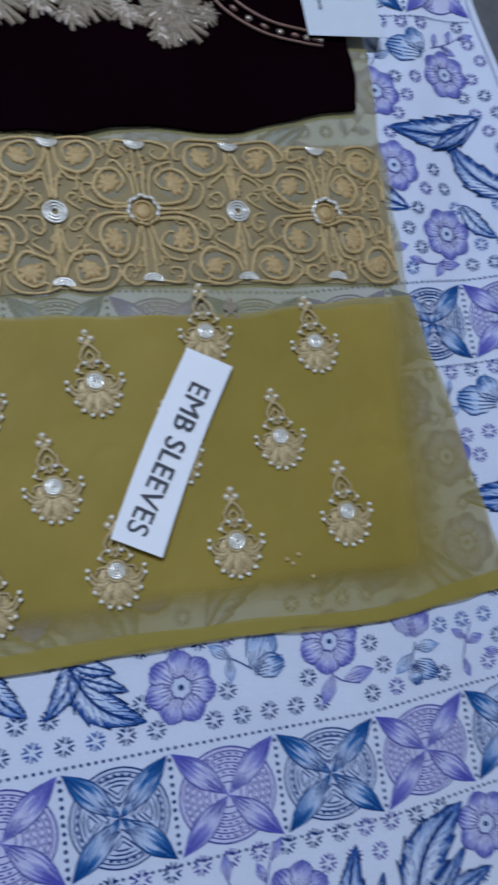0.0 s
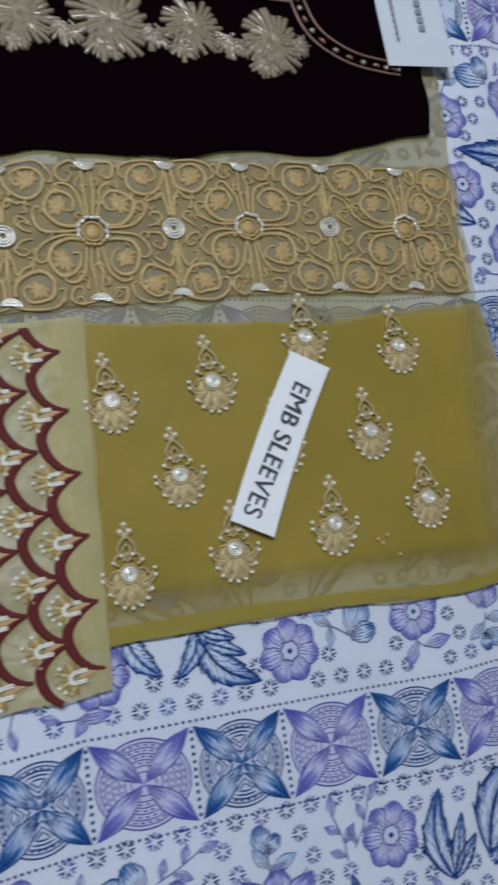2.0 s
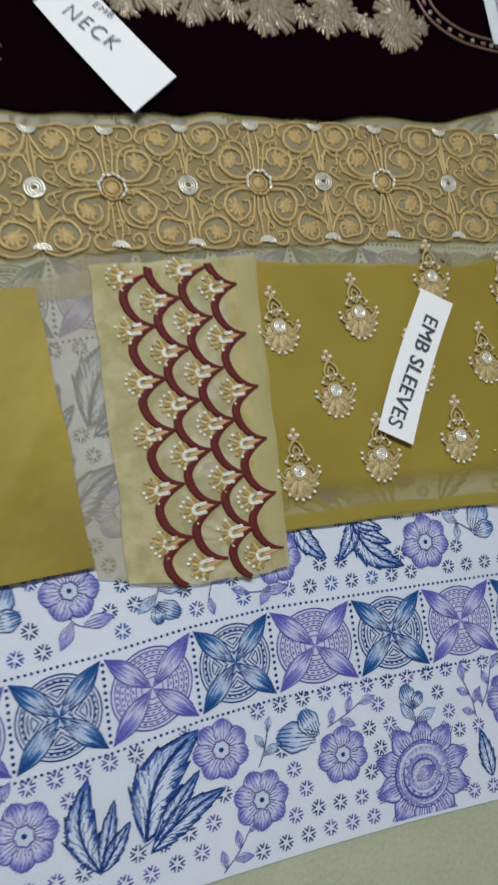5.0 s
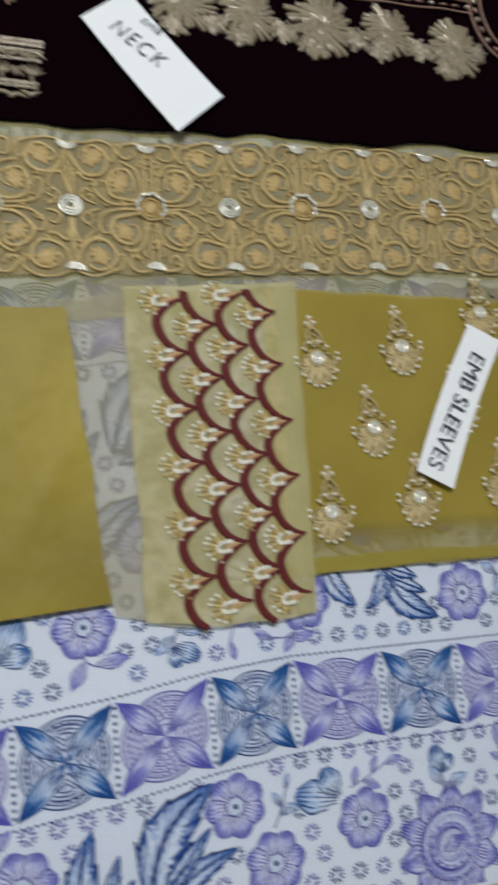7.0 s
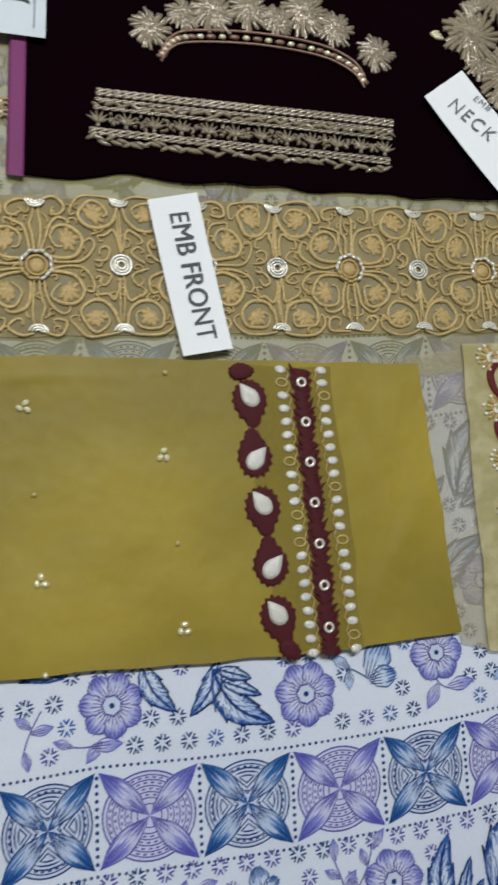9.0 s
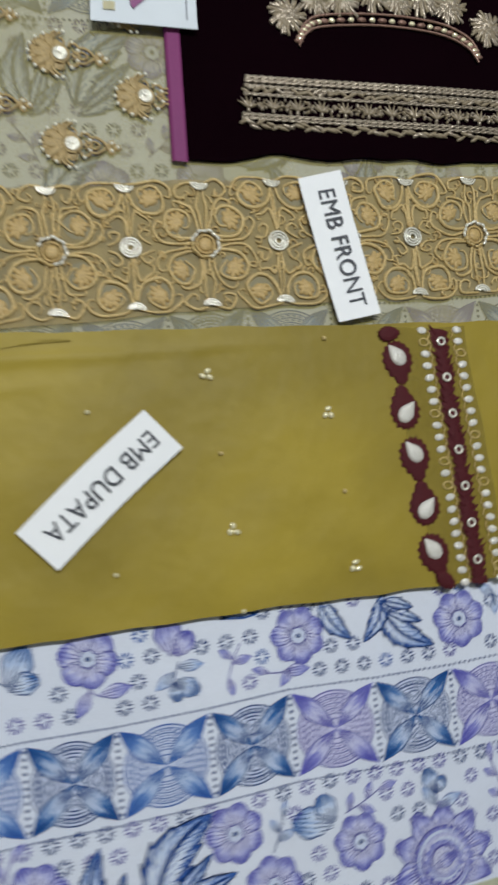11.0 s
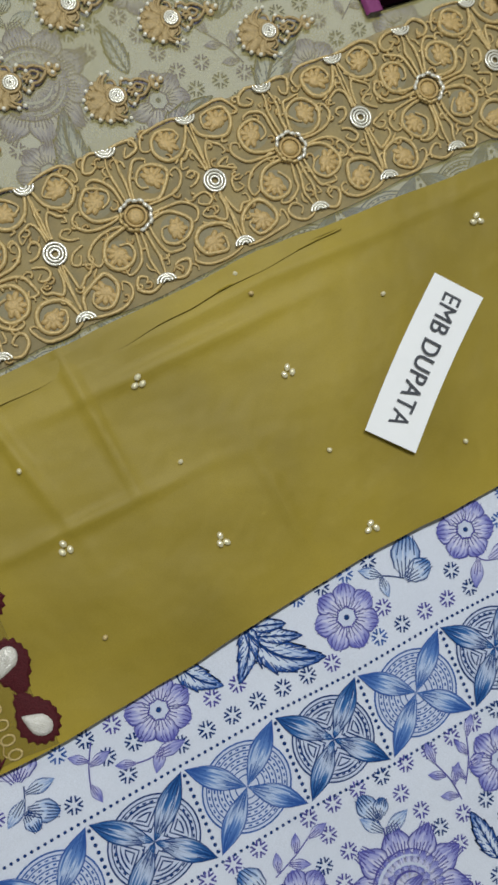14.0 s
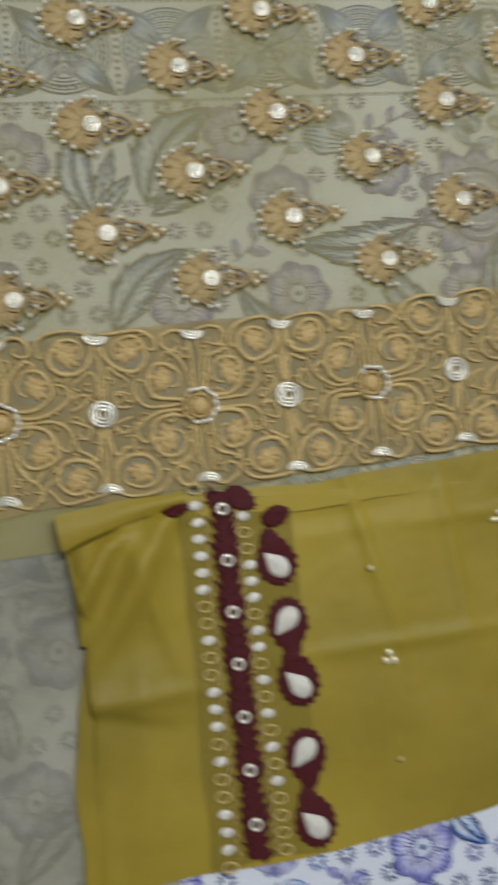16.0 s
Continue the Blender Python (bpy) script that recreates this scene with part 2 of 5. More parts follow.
M["sequin"] = plain_mat("silver_sequin", (1.0, 0.88, 0.60), 0.22, 0.4, 0.1, 500)
M["mirror"] = plain_mat("mirror_foil", (1.0, 0.94, 0.79), 0.24, 0.35, 0.15, 500, 0.3)
# near-white, not metal: the colour stands in for light glinting off the sequins
M["pearl"] = plain_mat("bright_sequin", (0.98, 0.93, 0.80), 0.25, 0.0, 0.06, 500, 0.2, spec=0.8)
M["paper"] = plain_mat("white_paper", (0.95, 0.96, 0.98), 0.7, 0.0, 0.03, 60, spec=0.3)
M["card"] = plain_mat("coated_card", (0.70, 0.75, 0.80), 0.5, 0.0, 0.05, 60, spec=0.4)
M["ink"] = plain_mat("black_ink", (0.055, 0.06, 0.075), 0.6, 0.0, 0.2, 200)
M["pen"] = plain_mat("pen_ink", (0.13, 0.14, 0.17), 0.6, 0.0, 0.2, 200)
M["grey_ink"] = plain_mat("grey_ink", (0.30, 0.31, 0.36), 0.6, 0.0, 0.2, 200)
M["gold_ink"] = plain_mat("gold_ink", (0.52, 0.47, 0.28), 0.5, 0.0, 0.2, 200)
M["carpet"] = cloth_mat("grey_carpet", (0.10, 0.105, 0.11), (0.15, 0.15, 0.15), 0.95, weave=260, big=30, bump=1.0)
M["mat"] = cloth_mat("pale_green_mat", (0.52, 0.53, 0.38), (0.43, 0.44, 0.32), 0.85, weave=300, big=12, bump=0.4)
M["pink"] = cloth_mat("pink_cloth", (0.45, 0.05, 0.14), (0.36, 0.04, 0.12), 0.8, weave=900, bump=0.3)
M["plaster"] = plain_mat("painted_plaster", (0.62, 0.61, 0.56), 0.9, 0.0, 0.06, 3)
tube_mat = bpy.data.materials.new("lit_tube")
tube_mat.use_nodes = True
tube_mat.node_tree.nodes["Principled BSDF"].inputs["Emission Color"].default_value = (0.93, 0.97, 1, 1)
tube_mat.node_tree.nodes["Principled BSDF"].inputs["Emission Strength"].default_value = 6


# ---- mesh helpers ----
def smooth(a, b, x):
    t = min(1, max(0, (x - a) / (b - a)))
    return t * t * (3 - 2 * t)


def lift(x, y):
    """The gentle unevenness of the padded ground under all the cloth, with drawn folds towards the sheet's free edge."""
    h = 0.0011 * math.sin(9 * x + 2) * math.sin(11 * y + 1) + 0.0006 * math.sin(23 * x + 17 * y)
    k = smooth(0.30, 0.36, x - 0.06 * (0.4 - y))
    return h + k * 0.0042 * math.sin(55 * (x - 0.12 * y) + 1.5)


def P3(x, y, z):
    return (x, y, z + lift(x, y))


class MB:
    """Collects polygons with uv and material slot, and makes one mesh of them."""

    def __init__(self):
        self.v, self.f, self.uv, self.m = [], [], [], []

    def face(self, pts, uv=None, m=0):
        n = len(self.v)
        self.v += [tuple(p) for p in pts]
        self.f.append(tuple(range(n, n + len(pts))))
        self.uv.append(uv or [(0.5, 0.5)] * len(pts))
        self.m.append(m)

    def grid(self, rows, uvs=None, m=0, closed=False):
        n, w = len(self.v), len(rows[0])
        for r in rows:
            self.v += [tuple(p) for p in r]
        for i in range(len(rows) - 1):
            for j in range(w if closed else w - 1):
                k = (j + 1) % w
                q = [(i, j), (i, k), (i + 1, k), (i + 1, j)]
                self.f.append(tuple(n + a * w + b for a, b in q))
                self.uv.append([uvs[a][b] for a, b in q] if uvs else [(0.5, 0.5)] * 4)
                self.m.append(m)

    def tube(self, pts, r, sides=5, m=0, flat=1.0):
        """A cord through pts; r a number or one for each point."""
        rows = []
        for i, p in enumerate(pts):
            a, b = pts[max(i - 1, 0)], pts[min(i + 1, len(pts) - 1)]
            d = math.hypot(b[0] - a[0], b[1] - a[1]) or 1e-9
            nx, ny = -(b[1] - a[1]) / d, (b[0] - a[0]) / d
            q = r[i] if isinstance(r, (list, tuple)) else r
            rows.append([(p[0] + nx * q * math.cos(t), p[1] + ny * q * math.cos(t), p[2] + flat * q * math.sin(t))
                         for t in (math.tau * k / sides for k in range(sides))])
        self.grid(rows, None, m, True)

    def torus(self, c, R, r, n=14, s=5, m=0, squash=0.7):
        rows = []
        for i in range(n + 1):
            a = math.tau * i / n
            rows.append([(c[0] + (R + r * math.cos(b)) * math.cos(a), c[1] + (R + r * math.cos(b)) * math.sin(a), c[2] + squash * r * math.sin(b))
                         for b in (math.tau * k / s for k in range(s))])
        self.grid(rows, None, m, True)

    def dome(self, c, rx, ry, h, ang=0.0, n=10, m=0, tear=0.0):
        """A low rounded stone or pad; tear above 0 draws one end out to a point."""
        ca, sa = math.cos(ang), math.sin(ang)
        rows = []
        for f, z in ((1.0, 0.0), (0.92, 0.55), (0.6, 0.9), (0.001, 1.0)):
            row = []
            for k in range(n):
                t = math.tau * k / n
                x, y = rx * f * math.cos(t), ry * f * math.sin(t) * (1 - tear * max(0, math.cos(t)) ** 2 * 0.55)
                x *= 1 + tear * 0.5 * max(0, math.cos(t)) ** 3
                row.append((c[0] + x * ca - y * sa, c[1] + x * sa + y * ca, c[2] + h * z))
            rows.append(row)
        self.grid(rows, None, m, True)

    def mesh(self, name, mats, smooth_it=True):
        me = bpy.data.meshes.new(name)
        me.from_pydata(self.v, [], self.f)
        lay = me.uv_layers.new(name="UVMap")
        flat = [c for f in self.uv for p in f for c in p]
        lay.data.foreach_set("uv", flat)
        for k in mats:
            me.materials.append(M[k])
        me.polygons.foreach_set("material_index", self.m)
        me.polygons.foreach_set("use_smooth", [smooth_it] * len(self.f))
        me.update()
        return me


def part(name, mb, mats, parent, label="", smooth_it=True):
    me = mb.mesh(name, mats if isinstance(mats, (list, tuple)) else [mats], smooth_it) if isinstance(mb, MB) else mb
    ob = new(name, me)
    ob.parent = parent
    if label:
        tagged(ob, label)
    return ob


def thing(name, label, category, group="", kind="", at=(0, 0, 0)):
    ob = new(name)
    ob.empty_display_size = 0.02
    ob.location = at
    return tagged(ob, label, category, group, kind)


def along(pts, s):
    """The place at share s of a polyline's length."""
    d = [math.dist(a, b) for a, b in zip(pts, pts[1:])]
    w = s * sum(d)
    for a, b, k in zip(pts, pts[1:], d):
        if w <= k or b is pts[-1]:
            f = w / k if k else 0
            return tuple(p + (q - p) * f for p, q in zip(a, b))
        w -= k


def at_x(pts, x):
    """The height of a polyline, sorted by x, at x; it goes straight on past its ends."""
    n = 0
    while n < len(pts) - 2 and pts[n + 1][0] < x:
        n += 1
    (a, b), (c, d) = pts[n], pts[n + 1]
    return b + (d - b) * (x - a) / (c - a)


def cloth(top, bottom, z, nu=90, nv=30, wave=0.0, seed=0, relief=None, rim=0.0012, side=None):
    """A sheet of cloth between two edges drawn from the same end, with wavering edges and a turned-down rim."""
    mb = MB()
    rows, uvs = [], []
    for j in range(nv + 1):
        row, uv = [], []
        for i in range(nu + 1):
            u, v = i / nu, j / nv
            a, b = along(top, u), along(bottom, u)
            x, y = a[0] + (b[0] - a[0]) * v, a[1] + (b[1] - a[1]) * v
            e = max(0, 1 - 8 * v) if v < 0.5 else max(0, 1 - 8 * (1 - v))
            e2 = max(0, 1 - 14 * u) if u < 0.5 else max(0, 1 - 14 * (1 - u))
            y += wave * e * noise.noise((x * 28, seed + round(v), 0.3))
            x += wave * e2 * noise.noise((y * 28, seed + 5 + round(u), 0.7))
            if side:
                x += at_x(side, v) * max(0, 1 - u / (0.7 if nu < 100 else 0.06))
            h = relief(u, v, x, y) if relief else 0.0
            row.append(P3(x, y, z + h))
            uv.append((u, v))
        rows.append(row)
        uvs.append(uv)
    mb.grid(rows, uvs)
    if rim:
        ring = rows[0] + [r[-1] for r in rows[1:]] + rows[-1][-2::-1] + [r[0] for r in rows[-2:0:-1]]
        ring.append(ring[0])
        mb.grid([ring, [(p[0], p[1], p[2] - rim) for p in ring]])
    return mb


def PP(x, y, z):
    """A place of the print, which stops at the sheet's edges."""
    y = max(y, at_x(EDGE, x) + 0.003)
    return P3(min(x, at_y(y) - 0.009), y, z)


def flat_strip(mb, pts, w, z, m=0, close=False):
    """A drawn line of width w through points of the plane."""
    if close:
        pts = pts + pts[:1]
    rows, uv = [[], []], [[], []]
    for i, p in enumerate(pts):
        a, b = pts[max(i - 1, 0)], pts[min(i + 1, len(pts) - 1)]
        if close and i in (0, len(pts) - 1):
            a, b = pts[-2], pts[1]
        d = math.hypot(b[0] - a[0], b[1] - a[1]) or 1e-9
        nx, ny = -(b[1] - a[1]) / d * w / 2, (b[0] - a[0]) / d * w / 2
        rows[0].append(PP(p[0] + nx, p[1] + ny, z))
        rows[1].append(PP(p[0] - nx, p[1] - ny, z))
    mb.grid(rows, None, m)


def petal(mb, base, tip, width, z, m=0, shape=0.5, n=7, bend=0.0, lip=0.0):
    """A drawn petal from base to tip: widest at share shape of its length, lip above 0 rounds its end."""
    dx, dy = tip[0] - base[0], tip[1] - base[1]
    ln = math.hypot(dx, dy)
    ux, uy = dx / ln, dy / ln
    rows, uv = [], []
    for i in range(n + 1):
        t = i / n
        k = (t / shape if t < shape else (1 - t) / (1 - shape))
        w = max(lip * smooth(0.0, 0.3, t) * math.sqrt(max(0, 1 - t ** 6)), math.sin(max(k, 0) * math.pi / 2) ** 1.1) * width / 2 + 1e-5
        off = bend * math.sin(math.pi * t)
        cx, cy = base[0] + dx * t - uy * off, base[1] + dy * t + ux * off
        rows.append([PP(cx - uy * w * s, cy + ux * w * s, z) for s in (-1, -0.5, 0.5, 1)])
        uv.append([(0.5 + 0.5 * s, t) for s in (-1, -0.5, 0.5, 1)])
    mb.grid(rows, uv, m)


def dot(mb, x, y, r, z, m=0, n=6):
    mb.face([PP(x + r * math.cos(math.tau * k / n), y + r * math.sin(math.tau * k / n), z) for k in range(n)], None, m)


# ---- the room round it ----
def slab(name, x0, y0, z0, x1, y1, z1, mat, label, category):
    mb = MB()
    c = [(x, y, z) for z in (z0, z1) for y in (y0, y1) for x in (x0, x1)]
    for f in ((0, 2, 3, 1), (4, 5, 7, 6), (0, 1, 5, 4), (1, 3, 7, 5), (3, 2, 6, 7), (2, 0, 4, 6)):
        mb.face([c[i] for i in f])
    ob = part(name, mb, mat, None, "", False)
    return tagged(ob, label, category, kind="structure")


slab("floor", -2.6, -1.9, -0.12, 1.8, 2.3, -0.006, "carpet", "grey carpeted floor under the printed sheet", "floor")
slab("wall_north", -2.6, 2.3, -0.12, 1.8, 2.4, 2.42, "plaster", "plain painted wall closing the room", "wall")
slab("wall_south", -2.6, -2.0, -0.12, 1.8, -1.9, 2.42, "plaster", "plain painted wall closing the room", "wall")
slab("wall_east", 1.8, -2.0, -0.12, 1.9, 2.4, 2.42, "plaster", "plain painted wall closing the room", "wall")
slab("wall_west", -2.7, -2.0, -0.12, -2.6, 2.4, 2.42, "plaster", "plain painted wall closing the room", "wall")
slab("ceiling", -2.7, -2.0, 2.42, 1.9, 2.4, 2.5, "plaster", "plain painted ceiling above the room", "ceiling")

tube = thing("tube_light", "lit white tube light fixed under the ceiling", "lamp", at=(-0.55, 1.15, 2.36))
mb = MB()
rows = [[(x, 0.013 * math.cos(a), 0.013 * math.sin(a)) for a in (math.tau * k / 10 for k in range(10))] for x in (-0.6, 0.6)]
mb.grid(rows, None, 0, True)
M["tube"] = tube_mat
part("glass_tube", mb, "tube", tube)
mb = MB()
mb.grid([[(x, y, z) for x in (-0.63, 0.63)] for y, z in ((-0.03, 0.03), (-0.03, 0.06), (0.03, 0.06), (0.03, 0.03), (-0.03, 0.03))])
part("housing", mb, "plaster", tube)

mb = cloth([(-1.6, -0.03), (0.62, -0.03)], [(-1.6, -0.62), (0.62, -0.62)], -0.0035, 60, 16, 0.004, 3)
tagged(part("floor_mat", mb, "mat", None), "pale green woven mat under the sheet's lower edge", "mat")
mb = cloth([(-0.60, -0.184), (-0.50, -0.170)], [(-0.58, -0.30), (-0.46, -0.29)], 0.002, 20, 20, 0.006, 9,
           lambda u, v, x, y: 0.003 * math.sin(9 * u + 4 * v))
tagged(part("pink_cloth", mb, "pink", None), "crumpled deep pink cloth beside the sheet's edge", "cloth")

# ---- the printed sheet ----
sheet = thing("bed_sheet", "white cotton sheet printed with blue and violet flowers", "sheet")
RIGHT = [(0.36, 0.95), (0.382, 0.654), (0.398, 0.593), (0.409, 0.542), (0.417, 0.461), (0.424, 0.416), (0.47, 0.2), (0.52, -0.075)]
LEFT = [(-1.55, 0.95), (-1.52, -0.36)]
mb = MB()
rows, uvs = [], []
EDGE = [(-1.52, -0.36), (-0.80, -0.245), (-0.66, -0.212), (-0.56, -0.187), (-0.121, -0.124), (0.0, -0.112), (0.079, -0.105), (0.166, -0.1), (0.52, -0.075)]
for j in range(111):
    v = j / 110
    row = []
    a, b = along(LEFT, v), along(RIGHT, v)
    for i in range(171):
        u = i / 170
        x = a[0] + (b[0] - a[0]) * u
        y = 0.95 + (at_x(EDGE, x) - 0.95) * v
        x += 0.002 * noise.noise((y * 20, 0, 0)) if i > 160 else 0
        row.append(P3(x, y, 0.0))
    rows.append(row)
mb.grid(rows)
ring = rows[0] + [r[-1] for r in rows[1:]] + rows[-1][-2::-1] + [r[0] for r in rows[-2::-1]]
mb.grid([ring, [(p[0], p[1], p[2] - 0.002) for p in ring]])
part("cotton", mb, "sheet", sheet)
hem = MB()
hp = [along(RIGHT, k / 60) for k in range(61)]
hem.tube([P3(x - 0.004, y, 0.001) for x, y in hp], 0.0035, 6, 0, 0.5)
part("hem", hem, "sheet", sheet, "rolled plain white hem")

ROWTOP = [(-1.6, -0.148), (-0.752, -0.030), (-0.69, -0.025), (-0.623, -0.016), (-0.56, -0.010), (-0.493, -0.001), (-0.431, 0.009), (-0.362, 0.014),
          (-0.296, 0.021), (-0.228, 0.031), (-0.163, 0.042), (-0.095, 0.057), (-0.038, 0.066), (0.034, 0.071), (0.10, 0.0755), (0.169, 0.080),
          (0.24, 0.084), (0.31, 0.095), (0.45, 0.115)]
STEPS = [0.508, 0.442, 0.376, 0.31, 0.24, 0.169, 0.10, 0.034, -0.036, -0.097, -0.163, -0.228, -0.296, -0.362, -0.431, -0.493, -0.56, -0.623, -0.69, -0.752]
STEPS += [-0.752 - 0.066 * k for k in range(1, 12)]
RISE, BACK, TALL = 0.295, 0.035, 0.063
PZ = 0.0006


def row_top(n, x):
    return at_x(ROWTOP, x + BACK * n) + RISE * n


def on_sheet(x, y):
    return y > at_x(EDGE, x) + 0.004 and x < min(at_y(y), 0.5) - 0.006 and y < 0.93


RIGHT_UP = sorted((b, a) for a, b in RIGHT)


def at_y(y):
    return at_x(RIGHT_UP, y)


def star(k, n):
    """One square of the star band: four pointed petals over a ringed disc, and the dots round it."""
    x1, x0 = STEPS[k] - BACK * n, STEPS[k + 1] - BACK * n
    q = [(x0, row_top(n, x0)), (x1, row_top(n, x1)), (x0 + 0.006, row_top(n, x0) - TALL), (x1 + 0.006, row_top(n, x1) - TALL)]

    def at(u, v):
        a = [(1 - u) * p + u * r for p, r in zip(q[0], q[1])]
        b = [(1 - u) * p + u * r for p, r in zip(q[2], q[3])]
        return tuple((1 - v) * p + v * r for p, r in zip(a, b))

    if not all(on_sheet(*p) for p in q):
        return
    dark = k % 2 == 0
    violet = not dark and x0 > -0.45
    tone = 0 if dark else (2 if violet else 1)
    mats = ["ink_navy", "ink_blue", "ink_violet", "line_navy", "line_blue", "line_violet", "tint_blue", "tint_violet"]
    line = 3 + tone
    mb = MB()

    def circle(r, w, a0=0.0, a1=math.tau, seg=26, z=PZ):
        pts = [at(0.5 + r * math.cos(a0 + (a1 - a0) * i / seg), 0.5 + r * math.sin(a0 + (a1 - a0) * i / seg)) for i in range(seg + 1)]
        flat_strip(mb, pts, w, z, line)

    mb.face([P3(*at(0.5 + 0.44 * math.cos(math.tau * i / 24), 0.5 + 0.44 * math.sin(math.tau * i / 24)), PZ - 0.0003) for i in range(24)], None, 7 if violet else 6)
    circle(0.45, 0.0011, seg=36)
    circle(0.41, 0.0008, seg=36)
    if dark:
        for s in range(4):
            mid = s * math.pi / 2
            for r0, r1, h in ((0.10, 0.37, 0.60), (0.16, 0.33, 0.45), (0.21, 0.29, 0.28)):
                pts = [at(0.5 + r0 * math.cos(mid), 0.5 + r0 * math.sin(mid))]
                pts += [at(0.5 + r1 * math.cos(mid + h * t), 0.5 + r1 * math.sin(mid + h * t)) for t in (-1, -0.5, 0, 0.5, 1)]
                flat_strip(mb, pts, 0.0011, PZ, line, True)
    else:
        for r in (0.36, 0.30, 0.24, 0.18, 0.12):
            circle(r, 0.0008, seg=24)
    for r in ((0.385, 0.13) if dark else (0.385, 0.33, 0.27, 0.21)):
        for i in range(int(90 * r)):
            a = math.tau * i / int(90 * r)
            circle(r, 0.0011, a, a + 0.035 / r, 1)
    for u, v in ((0.015, 0.02), (0.985, 0.02), (0.02, 0.98), (0.98, 0.98)):
        petal(mb, at(0.5, 0.5), at(u, v), 0.0152, PZ + 0.0003, tone, 0.52, 9)
    for u, v in ((0.0, 0.0), (1.0, 0.0), (0.0, 1.0), (1.0, 1.0)):
        for k in range(-2, 3):
            o = 0.035 * k
            side = (o * (1 if v == u else -1), -o if v == u else -o)
            for t0, t1 in ((0.10, 0.36 - 0.05 * abs(k)), (0.62 + 0.03 * abs(k), 0.86 - 0.06 * abs(k))):
                ends = []
                for t in (t0, t1):
                    w = math.sin(math.pi * t)
                    ends.append(at(0.5 + (u - 0.5) * t + side[0] * w, 0.5 + (v - 0.5) * t + side[1] * w))
                flat_strip(mb, ends, 0.0006, PZ + 0.0005, line)
    for i in range(4 if dark else 0):
        a = math.pi / 4 + i * math.pi / 2
        petal(mb, at(0.5 + 0.20 * math.cos(a), 0.5 + 0.20 * math.sin(a)), at(0.5, 0.5), 0.005, PZ + 0.0005, 0, 0.6, 4)
    for t in range(15):
        p = at(t / 15, -0.03)
        dot(mb, p[0], p[1], 0.0012, PZ, 3)
        p = at(t / 15, 1.04)
        dot(mb, p[0], p[1], 0.0012, PZ, 3)
    for t in range(1, 13):
        p = at(0.0, t / 13)
        dot(mb, p[0], p[1], 0.0014, PZ + 0.0001, 3)
    part("printed_star", mb, mats, sheet)


for n in (-1, 0, 1, 2):
    for k in range(len(STEPS) - 1):
        star(k, n)

INKS = ["ink_navy", "ink_blue", "petal_violet", "line_navy", "line_blue", "line_violet", "leaf_navy", "tint_blue", "bud_navy"]
taken = []


def streaks(mb, base, tip, width, z, m, spans, count=3, w=0.0006):
    """Fine drawn lines along a petal, fanned out over its width; spans give where they start and end."""
    dx, dy = tip[0] - base[0], tip[1] - base[1]
    for t0, t1 in spans:
        for k in range(count):
            o = ((k + 0.5) / count - 0.5) * width * 0.72
            a, b = t0, t1 + rnd.uniform(-0.06, 0.06) - 0.12 * abs(2 * (k + 0.5) / count - 1)
            ends = []
            for t in (a, b):
                f = o * math.sin(math.pi * min(0.9, 0.15 + 0.6 * t)) / math.hypot(dx, dy)
                ends.append((base[0] + dx * t - dy * f, base[1] + dy * t + dx * f))
            flat_strip(mb, ends, w, z, m)


def flower(x, y, r, count=7, a0=0.2):
    mb = MB()
    for i in range(count):
        a = a0 + math.tau * i / count
        c, d = math.cos(a), math.sin(a)
        base, tip, w = (x + 0.24 * r * c, y + 0.24 * r * d), (x + r * c, y + r * d), r * 5.0 / count
        petal(mb, base, tip, w, PZ + 0.0001 * (i % 2), 2, 0.66, 7, 0, 0.84)
        streaks(mb, base, tip, w, PZ + 0.0004, 5, ((0.02, 0.46), (0.97, 0.68)), 4)
    dot(mb, x, y, 0.27 * r, PZ + 0.0003, 7, 10)
    flat_strip(mb, [(x + 0.29 * r * math.cos(math.tau * i / 14) * (1.12 if i % 2 else 0.9), y + 0.29 * r * math.sin(math.tau * i / 14) * (1.12 if i % 2 else 0.9)) for i in range(14)], 0.0009, PZ + 0.0005, 5, True)
    dot(mb, x, y, 0.085 * r, PZ + 0.0006, 3, 8)
    part("printed_flower", mb, INKS, sheet)
    taken.append((x, y, r))


